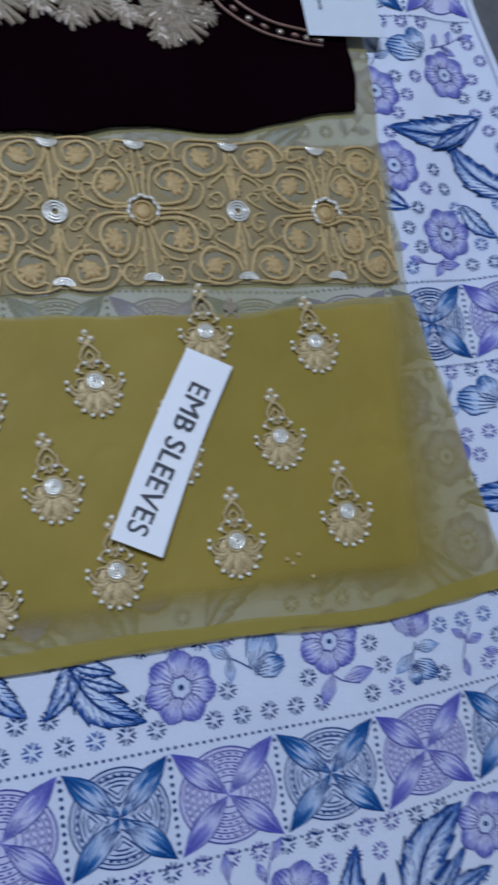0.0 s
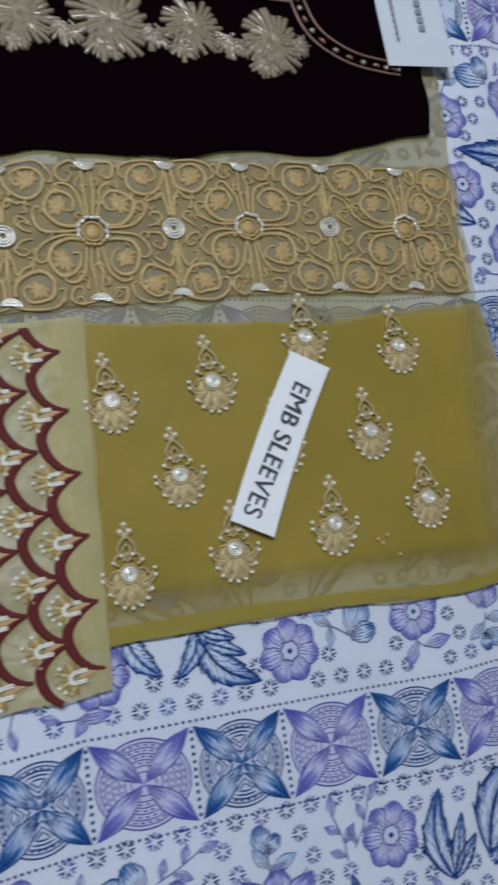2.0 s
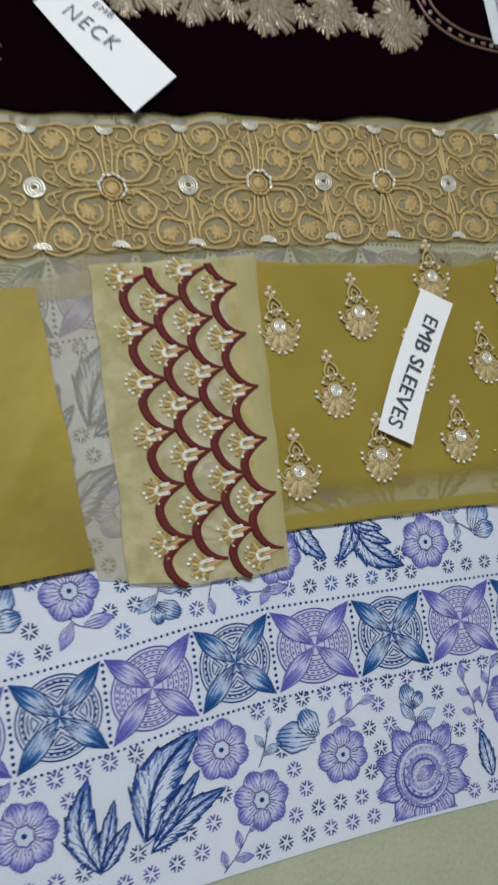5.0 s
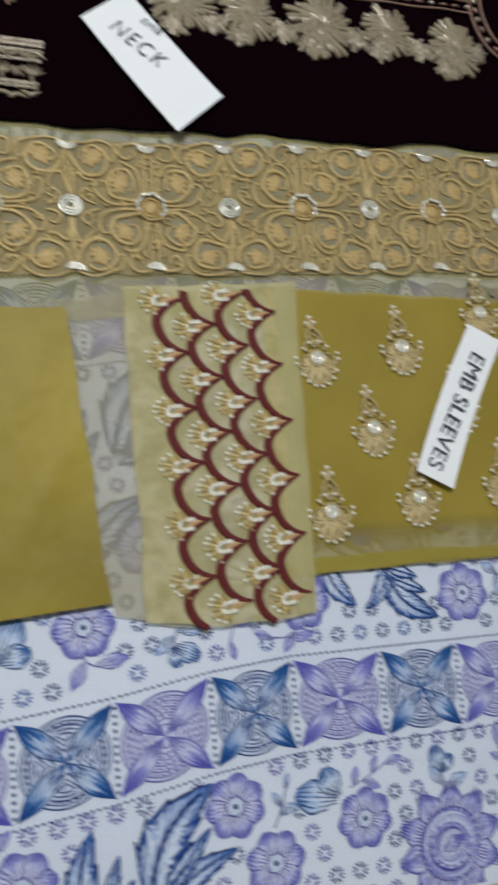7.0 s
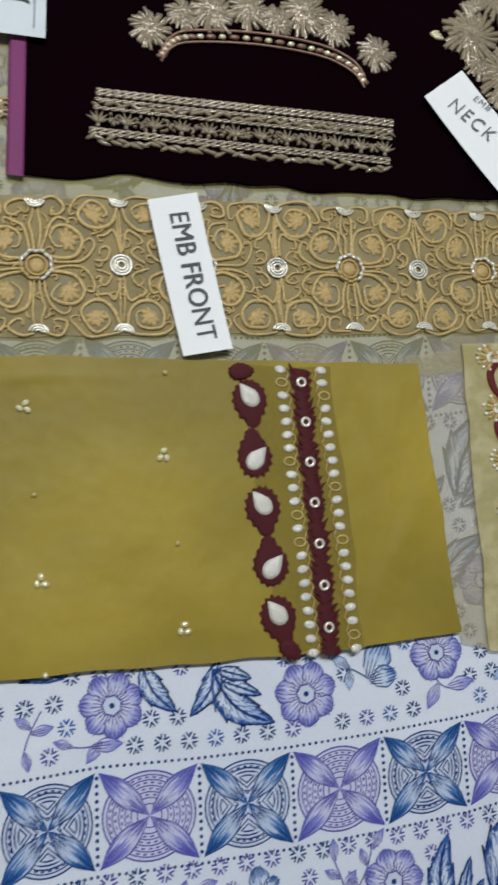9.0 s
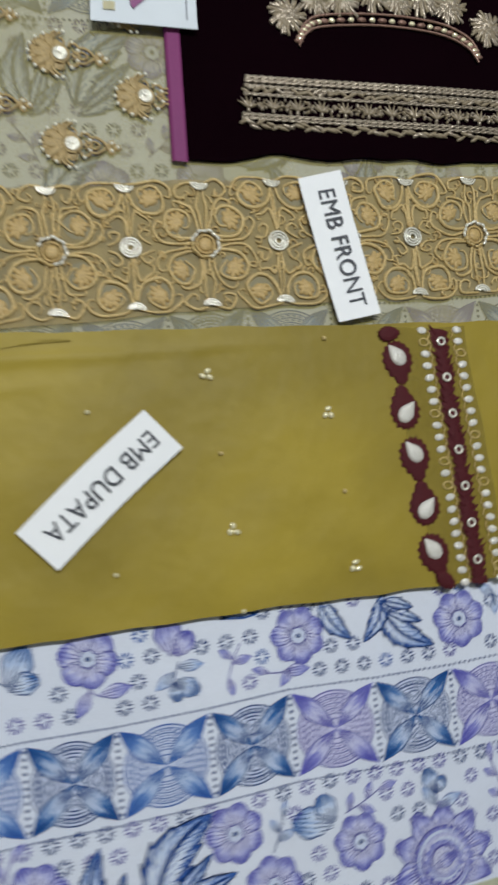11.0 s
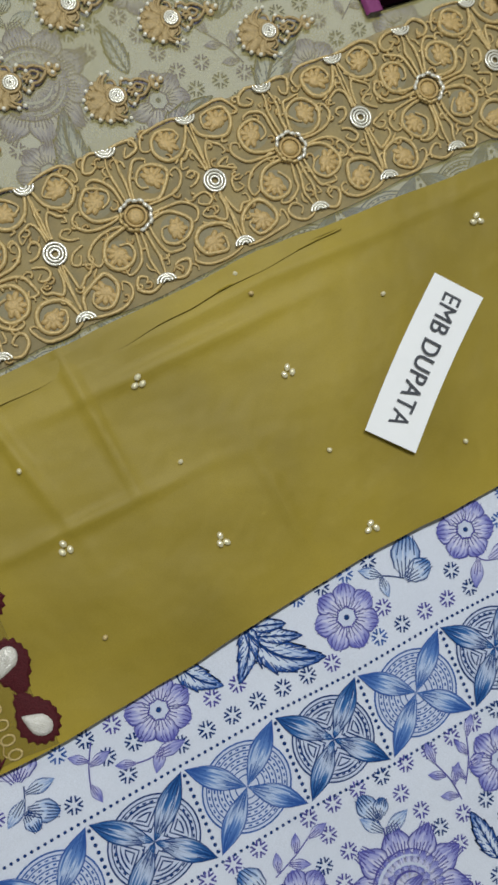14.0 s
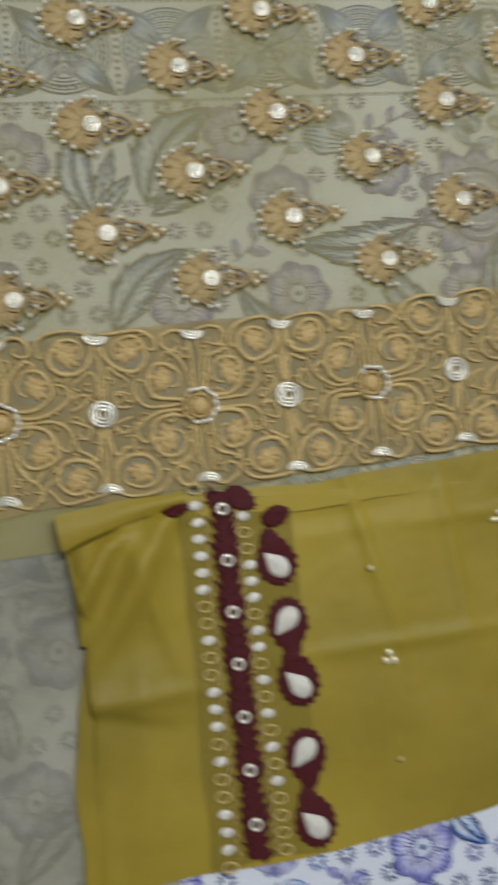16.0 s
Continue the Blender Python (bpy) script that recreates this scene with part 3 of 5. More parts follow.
def blade(mb, base, tip, width, bend=0.0, z=PZ, teeth=7, fine=0.0009):
    """A cut leaf: toothed edges, a dark rib, hatching from the edges inwards."""
    dx, dy = tip[0] - base[0], tip[1] - base[1]
    ln = math.hypot(dx, dy)
    ux, uy = dx / ln, dy / ln

    def at(t, s):
        off = bend * math.sin(math.pi * t)
        w = width / 2 * math.sin(math.pi * min(1, max(0, t)) ** 0.8) ** 0.8
        return (base[0] + dx * t - uy * (off + w * s), base[1] + dy * t + ux * (off + w * s))

    n = 2 * teeth
    rows, uv = [], []
    for i in range(n + 1):
        t = i / n
        k, ahead = (1.0, 0.7 / n) if i % 2 == 0 and 0 < i < n else (0.80, 0.0)
        e = min(1, t + ahead * 2)
        rows.append([PP(*at(e if abs(q) == 1 else t, q * (k if abs(q) == 1 else 0.7)), z) for q in (-1, -0.6, 0, 0.6, 1)])
        uv.append([(0.5 + 0.5 * q, t) for q in (-1, -0.6, 0, 0.6, 1)])
    mb.grid(rows, uv, 6)
    many = max(8, int(ln / 0.0030))
    for i in range(1, many):
        t = i / many
        for q in (-1, 1):
            flat_strip(mb, [at(min(1, t + 0.05), q * 0.84), at(t - 0.07, q * rnd.uniform(0.34, 0.60))], fine * 0.75, z + 0.0003, 4 if i % 3 else 3)
            if i % 2:
                flat_strip(mb, [at(t, q * 0.03), at(min(1, t + 0.13), q * rnd.uniform(0.20, 0.36))], fine * 0.75, z + 0.0003, 4)
    for q in (-1, 1):
        edge = []
        for i in range(n + 1):
            k, ahead = (0.98, 0.7 / n) if i % 2 == 0 and 0 < i < n else (0.79, 0.0)
            edge.append(at(min(1, i / n + ahead * 2), q * k))
        flat_strip(mb, edge, fine, z + 0.0003, 3)
    flat_strip(mb, [at(t / 9, 0.0) for t in range(9)], max(0.0012, width * 0.075), z + 0.0004, 3)


def print_part(name, mb, x, y, r):
    part(name, mb, INKS, sheet)
    taken.append((x, y, r))


def heart(mb, at, size, ang, m=6, line=3):
    """Two rounded wings on one root."""
    for da, f, w in ((0.45, 1.0, 0.72), (-0.5, 0.72, 0.55)):
        tip = (at[0] + size * f * math.cos(ang + da), at[1] + size * f * math.sin(ang + da))
        petal(mb, at, tip, size * w, PZ + 0.0002 * (da < 0), 8 if m == 6 else m, 0.6, 8, 0, 0.8)
        streaks(mb, at, tip, size * w, PZ + 0.0005, line, ((0.03, 0.5), (0.98, 0.66)), 5, 0.0007)


def twig(mb, pts, leaves, line=3, m=6):
    """A thin stem with pointed leaves: (share of the stem, angle, length)."""
    flat_strip(mb, curve_through(pts, 4), 0.0009, PZ, line)
    for f, a, ln in leaves:
        p = along(pts, f)
        tip = (p[0] + ln * math.cos(a), p[1] + ln * math.sin(a))
        petal(mb, p, tip, ln * 0.46, PZ + 0.0001, m, 0.5, 6, 0, 0.3)
        streaks(mb, p, tip, ln * 0.42, PZ + 0.0004, line, ((0.05, 0.6),), 3, 0.0006)


def rose(x, y, r):
    mb = MB()

    def at(a, f):
        return (x + f * r * math.cos(a), y + f * r * math.sin(a))

    for i in range(10):
        a = 0.3 + math.tau * i / 10
        petal(mb, at(a, 0.42), at(a, 1.06), 0.52 * r, PZ + 0.0001 * (i % 2), 2, 0.42, 8, 0, 0.42)
        streaks(mb, at(a, 0.42), at(a, 1.06), 0.5 * r, PZ + 0.0003, 5, ((0.05, 0.55), (0.98, 0.74)), 6, 0.0008)
    for i in range(26):
        a = math.tau * i / 26
        petal(mb, at(a, 0.30), at(a + 0.1, 0.63), 0.16 * r, PZ + 0.0004, 2, 0.6, 5, 0, 0.7)
    dot(mb, x, y, 0.40 * r, PZ + 0.0005, 2, 16)
    for i in range(15):
        a = math.tau * i / 15
        petal(mb, at(a, 0.10), at(a + 0.25, 0.42), 0.19 * r, PZ + 0.0006, 2, 0.55, 5, 0, 0.6)
    for f, a0, a1, w, m in ((0.62, 0.4, 5.6, 0.03, 5), (0.52, 1.0, 3.6, 0.055, 7), (0.44, 2.6, 6.2, 0.055, 5), (0.39, 0.2, 2.2, 0.05, 7), (0.33, 3.6, 6.0, 0.045, 7), (0.27, 0.4, 3.6, 0.045, 5), (0.53, 4.4, 6.0, 0.035, 7)):
        for i in range(14):
            t0, t1 = a0 + (a1 - a0) * i / 14, a0 + (a1 - a0) * (i + 1) / 14
            k = math.sin(math.pi * (i + 0.5) / 14)
            flat_strip(mb, [at(t0, f), at(t1, f)], (0.25 + 0.75 * k) * w * r, PZ + 0.0008, m)
    petal(mb, at(3.6, 0.24), at(0.4, 0.30), 0.28 * r, PZ + 0.0010, 2, 0.5, 7)
    streaks(mb, at(3.6, 0.24), at(0.4, 0.30), 0.26 * r, PZ + 0.0011, 5, ((0.1, 0.5), (0.95, 0.6)), 4, 0.0008)
    print_part("printed_rose", mb, x, y, r)


def repeat(n, c):
    """One repeat of the flower bands above and below the star band number n; the place is counted along the repeat and from the band's upper edge."""
    def at(u, v):
        x = 0.11 + 0.396 * c + u - BACK * n
        return x, row_top(n, x) + v

    def ok(u, v, r=0.012):
        x, y = at(u, v)
        return -1.42 < x < 0.48 and on_sheet(x - r, y) and on_sheet(x + r, y) and on_sheet(x, y - r * 0.6) and y < 0.93

    for u, v, r, count in ((0.395, 0.037, 0.0235, 7), (0.101, 0.052, 0.0220, 6), (0.258, 0.041, 0.0225, 7), (0.209, -0.091, 0.0225, 7), (0.239, -0.135, 0.0225, 7), (0.307, -0.117, 0.0220, 7), (0.070, -0.102, 0.0235, 7),
                           (0.06, -0.185, 0.023, 7), (0.25, -0.20, 0.0225, 7), (0.335, 0.092, 0.022, 7), (0.14, 0.10, 0.022, 6)):
        if ok(u, v, r * 0.7):
            flower(*at(u, v), r, count, rnd.random())
    if ok(0.343, 0.036, 0.03):
        mb = MB()
        blade(mb, at(0.326, 0.060), at(0.373, 0.020), 0.026, -0.009, PZ, 5)
        blade(mb, at(0.333, 0.052), at(0.362, 0.040), 0.012, 0.0, PZ + 0.0004, 3)
        blade(mb, at(0.330, 0.060), at(0.354, 0.052), 0.012, 0.0, PZ + 0.0006, 3)
        blade(mb, at(0.330, 0.066), at(0.312, 0.030), 0.017, 0.004, PZ + 0.0002, 4)
        print_part("printed_leaf", mb, *at(0.340, 0.045), 0.030)
    if ok(0.292, 0.045):
        mb = MB()
        blade(mb, at(0.276, 0.066), at(0.302, 0.034), 0.019, -0.004, PZ, 4)
        print_part("printed_leaf", mb, *at(0.289, 0.049), 0.016)
    if ok(0.05, 0.045):
        mb = MB()
        heart(mb, at(0.047, 0.040), 0.031, 0.75)
        twig(mb, [at(0.047, 0.041), at(0.036, 0.048), at(0.020, 0.056)], ((0.55, 2.6, 0.018), (0.6, -1.5, 0.016)))
        print_part("printed_bud", mb, *at(0.052, 0.046), 0.023)
    if ok(0.10, 0.026):
        mb = MB()
        twig(mb, [at(0.100, 0.034), at(0.108, 0.026), at(0.122, 0.022)], ((0.2, -2.0, 0.022), (0.5, 0.25, 0.024)), 5, 2)
        print_part("printed_sprig", mb, *at(0.108, 0.024), 0.015)
    if ok(0.167, 0.022):
        mb = MB()
        heart(mb, at(0.163, 0.026), 0.021, -0.85)
        twig(mb, [at(0.166, 0.040), at(0.164, 0.032), at(0.162, 0.026)], ((0.3, 0.1, 0.020), (0.5, -2.4, 0.020)))
        print_part("printed_bud", mb, *at(0.167, 0.024), 0.017)
    if ok(0.164, 0.055):
        mb = MB()
        heart(mb, at(0.163, 0.044), 0.030, 1.45, 2, 5)
        print_part("printed_bud", mb, *at(0.164, 0.054), 0.016)
    if ok(0.204, 0.024):
        mb = MB()
        twig(mb, [at(0.212, 0.044), at(0.206, 0.030), at(0.203, 0.016)], ((0.4, 2.6, 0.014), (0.5, 0.3, 0.016), (0.85, -1.3, 0.014)), 5, 2)
        print_part("printed_sprig", mb, *at(0.205, 0.026), 0.012)
    if ok(0.25, 0.015):
        mb = MB()
        twig(mb, [at(0.258, 0.022), at(0.246, 0.016), at(0.232, 0.018)], ((0.2, -2.1, 0.018), (0.5, 0.1, 0.022), (0.9, 2.9, 0.014)), 5, 2)
        print_part("printed_sprig", mb, *at(0.248, 0.015), 0.013)
    # below the stars
    if ok(0.165, -0.10, 0.02):
        mb = MB()
        blade(mb, at(0.152, -0.134), at(0.192, -0.072), 0.040, 0.012, PZ, 5, 0.0010)
        blade(mb, at(0.158, -0.136), at(0.192, -0.100), 0.015, 0.0, PZ + 0.0004, 5)
        blade(mb, at(0.156, -0.142), at(0.211, -0.118), 0.020, 0.004, PZ + 0.0002, 6)
        print_part("printed_leaf", mb, *at(0.168, -0.105), 0.034)
    if ok(0.118, -0.105):
        mb = MB()
        blade(mb, at(0.120, -0.142), at(0.112, -0.078), 0.026, 0.010, PZ, 4, 0.0010)
        blade(mb, at(0.121, -0.140), at(0.130, -0.098), 0.013, 0.0, PZ + 0.0004, 5)
        blade(mb, at(0.121, -0.142), at(0.141, -0.116), 0.013, 0.0, PZ + 0.0005, 5)
        print_part("printed_leaf", mb, *at(0.120, -0.112), 0.026)
    if ok(0.29, -0.165, 0.02):
        mb = MB()
        blade(mb, at(0.334, -0.158), at(0.249, -0.166), 0.034, 0.010, PZ, 6, 0.0010)
        blade(mb, at(0.325, -0.163), at(0.290, -0.185), 0.016, 0.0, PZ + 0.0003, 5)
        print_part("printed_leaf", mb, *at(0.292, -0.164), 0.034)
    if ok(0.377, -0.145, 0.02):
        rose(*at(0.377, -0.145), 0.042)
    if ok(0.372, -0.088):
        mb = MB()
        heart(mb, at(0.371, -0.094), 0.021, 1.5)
        twig(mb, [at(0.374, -0.110), at(0.372, -0.100), at(0.371, -0.094)], ((0.4, 2.3, 0.020), (0.3, 0.45, 0.022)))
        print_part("printed_bud", mb, *at(0.372, -0.090), 0.017)
    if ok(0.274, -0.094):
        mb = MB()
        heart(mb, at(0.286, -0.100), 0.034, 2.6)
        print_part("printed_bud", mb, *at(0.275, -0.094), 0.019)
    if ok(0.243, -0.10):
        mb = MB()
        twig(mb, [at(0.238, -0.112), at(0.243, -0.100), at(0.246, -0.086)], ((0.3, 0.5, 0.016), (0.5, 2.2, 0.013), (0.9, 1.4, 0.012)))
        print_part("printed_sprig", mb, *at(0.243, -0.10), 0.011)
    for u, v, a in ((0.309, -0.088, 0.5), (0.030, -0.096, 1.9), (0.047, -0.090, 1.2), (0.218, -0.165, 0.9), (0.118, -0.165, 2.2)):
        if ok(u, v):
            mb = MB()
            p = at(u, v)
            d = (0.016 * math.cos(a), 0.016 * math.sin(a))
            twig(mb, [(p[0] - d[0], p[1] - d[1]), (p[0] + 0.002, p[1]), (p[0] + d[0], p[1] + d[1])], ((0.1, a + 0.9, 0.014), (0.35, a - 0.9, 0.016), (0.6, a + 0.8, 0.014), (0.98, a - 0.2, 0.016)), 5, 2)
            print_part("printed_sprig", mb, *p, 0.016)
    if ok(0.043, -0.142):
        mb = MB()
        blade(mb, at(0.046, -0.160), at(0.038, -0.122), 0.016, 0.0, PZ, 5)
        print_part("printed_leaf", mb, *at(0.042, -0.141), 0.015)
    for u, v, a, ln in ((0.155, -0.19, 0.9, 0.07), (0.33, -0.205, 2.4, 0.07), (0.0, -0.20, 1.7, 0.065), (0.20, 0.085, 2.5, 0.06), (0.04, 0.088, 0.7, 0.06)):
        if ok(u, v, 0.02):
            mb = MB()
            p = at(u, v)
            d = (ln / 2 * math.cos(a), ln / 2 * math.sin(a))
            blade(mb, (p[0] - d[0], p[1] - d[1]), (p[0] + d[0], p[1] + d[1]), ln * 0.42, 0.008, PZ, 5, 0.0010)
            print_part("printed_leaf", mb, *p, ln * 0.4)


def curve_through(pts, n=5):
    """A smooth line through points (Catmull-Rom), n steps a span."""
    q = [pts[0], *pts, pts[-1]]
    out = []
    for i in range(1, len(q) - 2):
        for k in range(n):
            t = k / n
            out.append(tuple(0.5 * (2 * b + (c - a) * t + (2 * a - 5 * b + 4 * c - d) * t * t + (3 * b - a - 3 * c + d) * t ** 3)
                             for a, b, c, d in zip(q[i - 1], q[i], q[i + 1], q[i + 2])))
    return out + [tuple(pts[-1])]


for n in (0, 1, 2, 3):
    for c in range(-5, 3):
        repeat(n, c)

florets = MB()
for n in (-1, 0, 1, 2):
    for j in range(14):
        v = 0.014 + j * 0.0165
        for i in range(110):
            x = 0.5 - i * 0.0185 - (0.009 if j % 2 else 0) - BACK * n
            y = row_top(n, x) + v
            if x < -1.42 or not on_sheet(x - 0.004, y - 0.004) or not on_sheet(x + 0.006, y) or any((x - a) ** 2 + (y - b) ** 2 < (r * 0.86 + 0.004) ** 2 for a, b, r in taken):
                continue
            tone = rnd.choice((0, 0, 0, 1, 2)) if j < 5 else rnd.choice((0, 2, 2))
            t0 = rnd.uniform(0.1, 0.5)
            for a in range(6):
                t = math.tau * a / 6 + t0
                c, d = math.cos(t), math.sin(t)
                for q in (-0.0013, 0.0013):
                    flat_strip(florets, [(x + 0.0018 * c - q * d, y + 0.0018 * d + q * c), (x + 0.0058 * c - q * d, y + 0.0058 * d + q * c)], 0.0011, PZ, tone)
tagged(part("floret_print", florets, ["line_navy", "line_blue", "line_violet"], sheet, "scattered small printed florets"), kind="stuff")


# ---- shirt front: sheer organza with a gold scroll border ----
front = thing("embroidered_fabric", "sheer beige organza shirt front with a wide gold embroidered border", "fabric")
HEM = [(-1.35, 0.14), (-1.04, 0.188), (-0.8, 0.227), (-0.68, 0.249), (-0.565, 0.268), (-0.408, 0.285), (-0.2, 0.306), (0.028, 0.338), (0.139, 0.350), (0.292, 0.376)]
FZ = 0.003
mb = cloth([(-1.38, 0.93), (0.24, 0.93)], HEM, FZ, 150, 50, 0.004, 1)
part("organza", mb, "organza", front)
BT = [(-1.35, 0.265), (-1.081, 0.308), (-0.971, 0.319), (-0.86, 0.338), (-0.741, 0.361), (-0.624, 0.38), (-0.511, 0.396), (-0.452, 0.406), (-0.153, 0.445),
      (-0.038, 0.466), (0.029, 0.475), (0.153, 0.489), (0.218, 0.494), (0.30, 0.50)]
BB = [(-1.35, 0.165), (-1.072, 0.212), (-0.9, 0.235), (-0.785, 0.256), (-0.668, 0.276), (-0.553, 0.294), (-0.434, 0.309), (-0.138, 0.349),
      (-0.019, 0.365), (0.103, 0.381), (0.226, 0.391), (0.30, 0.398)]
RX = [0.350, 0.227, 0.091, -0.027, -0.149, -0.266, -0.383, -0.5, -0.614, -0.733, -0.85, -0.962, -1.079, -1.196, -1.313]
mb = cloth([(x, at_x(BT, x) + 0.004) for x in (-1.34, -0.9, -0.5, -0.2, 0.1, 0.274)], [(x, at_x(BB, x) - 0.003) for x in (-1.34, -0.9, -0.5, -0.2, 0.1, 0.284)],
           FZ + 0.0009, 150, 10, 0.003, 2, rim=0.0006)
part("stitched_net", mb, "net_gold", front, "tan stitched net under gold scrolls")


def on_border(s, v):
    """s counts the rings, v runs from -1 at the lower mirrors to 1 at the upper ones."""
    n = min(max(int(math.floor(s)), 0), len(RX) - 2)
    x = RX[n] + (RX[n + 1] - RX[n]) * (s - n)
    yt, yb = at_x(BT, x), at_x(BB, x)
    return x - 0.006 * v, (yt + yb) / 2 + v * (yt - yb) / 2


# p runs from a ring to the next disc, q from the middle to the edge
SCROLLS = [
    ([(0.13, 0.11), (0.30, 0.10), (0.46, 0.18), (0.53, 0.38), (0.44, 0.56), (0.28, 0.58), (0.18, 0.46), (0.21, 0.31), (0.29, 0.28)], 1.6),
    ([(0.15, 0.05), (0.36, 0.03), (0.56, 0.09), (0.67, 0.25), (0.64, 0.39), (0.56, 0.38), (0.57, 0.31)], 1.2),
    ([(0.03, 0.20), (0.045, 0.45), (0.06, 0.62), (0.05, 0.80), (0.03, 0.94)], 1.2),
    ([(0.07, 0.19), (0.10, 0.42), (0.15, 0.60), (0.27, 0.70), (0.37, 0.68), (0.36, 0.61)], 1.3),
    ([(0.96, 0.88), (0.91, 0.68), (0.79, 0.54), (0.62, 0.54), (0.51, 0.68), (0.53, 0.87), (0.66, 0.96), (0.80, 0.91), (0.84, 0.78), (0.78, 0.70)], 1.6),
    ([(0.96, 0.99), (0.80, 1.04), (0.56, 1.04), (0.43, 0.94), (0.39, 0.80), (0.45, 0.75), (0.48, 0.82)], 1.2),
    ([(0.06, 0.99), (0.20, 1.02), (0.31, 0.96), (0.33, 0.84), (0.25, 0.77), (0.17, 0.83), (0.21, 0.90)], 1.3),
    ([(0.97, 0.20), (0.95, 0.40), (0.90, 0.54), (0.81, 0.46), (0.74, 0.43), (0.72, 0.34), (0.79, 0.32)], 1.2), ([(0.99, 0.18), (0.985, 0.5), (0.99, 0.86)], 1.0),
    ([(0.70, 0.05), (0.81, 0.09), (0.87, 0.19), (0.81, 0.27), (0.73, 0.22), (0.77, 0.16)], 1.1), ([(0.66, 0.44), (0.72, 0.50), (0.68, 0.55)], 0.9),
    ([(0.12, 0.66), (0.13, 0.74), (0.08, 0.78)], 0.9), ([(0.93, 0.72), (0.88, 0.62), (0.87, 0.56)], 0.9)]


def half_rings(c, sgn, radii, w):
    mb = MB()
    for r in radii:
        mb.tube([P3(c[0] + r * math.cos(a), c[1] - sgn * r * math.sin(a) * 0.8, FZ + 0.003) for a in (math.pi * k / 8 for k in range(9))], w, 5)
    return mb


for n in range(1, len(RX) - 1):
    for side in (-1, 1):
        if n == 1 and side == -1:
            span = 0.42
        else:
            span = 0.5
        for up in (-1, 1):
            mb = MB()
            for line, w in SCROLLS:
                pts = [on_border(n + side * span * p, up * q) for p, q in curve_through([(p + rnd.gauss(0, 0.012), q + rnd.gauss(0, 0.018)) for p, q in line], 4)]
                k = len(pts)
                jit = rnd.uniform(0.9, 1.1)
                rad = [0.00108 * w * jit * (0.55 + 0.45 * math.sin(math.pi * min(1, 0.15 + i / k))) for i in range(k)]
                mb.tube([P3(x, y, FZ + 0.0017) for x, y in pts], rad, 6, 0, 1.0)
            for k in range(14):
                p, q = (k % 5 + rnd.random()) / 5, (k // 5 + rnd.random()) / 3
                if min(math.hypot(p - 0.34, q - 0.38), math.hypot(p - 0.67, q - 0.76)) < 0.2 or math.hypot(p, q) < 0.2 or math.hypot(1 - p, q) < 0.18:
                    continue
                a0, turn, size = rnd.uniform(0, 6.3), rnd.choice((-1, 1)), rnd.uniform(0.05, 0.085)
                pts = [on_border(n + side * span * (p + size * (1 - 0.12 * i) * math.cos(a0 + turn * 0.75 * i)), up * (q + 1.15 * size * (1 - 0.12 * i) * math.sin(a0 + turn * 0.75 * i))) for i in range(7)]
                mb.tube([P3(x, y, FZ + 0.0017) for x, y in pts], [0.0007, 0.0009, 0.001, 0.0011, 0.0011, 0.0012, 0.0012], 4, 0 if k % 2 else 1, 1.1)
            for p, q, a in ((0.35, 0.38, 0.5), (0.67, 0.76, 0.9)):
                c = on_border(n + side * span * p, up * q)
                mb.dome(P3(c[0], c[1], FZ + 0.0010), 0.0105, 0.0100, 0.0002, 0.0, 14, 2)
                a += rnd.uniform(-0.35, 0.35)
                big = rnd.uniform(0.9, 1.12)
                for i in range(7):
                    t = a + side * up * (i - 3) * 0.62
                    r = (0.0052 if i % 2 else 0.0044) * big
                    mb.dome(P3(c[0] - side * r * math.cos(t), c[1] + up * r * math.sin(t), FZ + 0.0012), (0.0047 if i % 2 else 0.0038) * big, 0.0023, 0.0015, math.atan2(up * math.sin(t), -side * math.cos(t)), 8, 1)
                mb.dome(P3(c[0], c[1], FZ + 0.0012), 0.0056, 0.0050, 0.0016, 0, 10, 1)
            part("scroll_panel", mb, ["cord", "leaf_thread", "net_grey"], front)
    c = on_border(n, 0)
    mb = MB()
    mb.torus(P3(c[0], c[1], FZ + 0.0022), 0.0106, 0.0012, 24, 5)
    ring = part("sequin_ring", mb, "cord", front, "ring of silver sequins on gold cord")
    for i in range(16):
        a0 = math.tau * i / 16 + n
        mb = MB()
        r = 0.0100 + 0.0008 * (i % 2)
        mb.tube([P3(c[0] + r * math.cos(a0 + t), c[1] + r * math.sin(a0 + t), FZ + 0.0034 + 0.0004 * (i % 2)) for t in (0, 0.13, 0.26, 0.40)], [0.0008, 0.0014, 0.0014, 0.0008], 6)
        part("sequin", mb, "mirror" if (i + 3 * n) % 16 < 11 else "cord", ring)
    mb = MB()
    mb.torus(P3(c[0], c[1], FZ + 0.002), 0.0072, 0.0012, 16, 5)
    mb.dome(P3(c[0], c[1], FZ + 0.0012), 0.006, 0.006, 0.002)
    part("stitched_centre", mb, "leaf_thread", ring)
    if n < len(RX) - 1:
        c = on_border(n + 0.5, 0)
        mb = MB()
        for r in (0.0074, 0.0052, 0.0030):
            mb.torus(P3(c[0], c[1], FZ + 0.0028), r, 0.0009, 18, 5)
        part("mirror_disc", mb, "mirror", front, "round silver mirror work disc")
    for s in (n, n + 0.5):
        for v in (-1, 1):
            part("edge_sequin", half_rings(on_border(s, v * 0.99), v, (0.0064, 0.0042, 0.0020), 0.0009), "mirror", front)


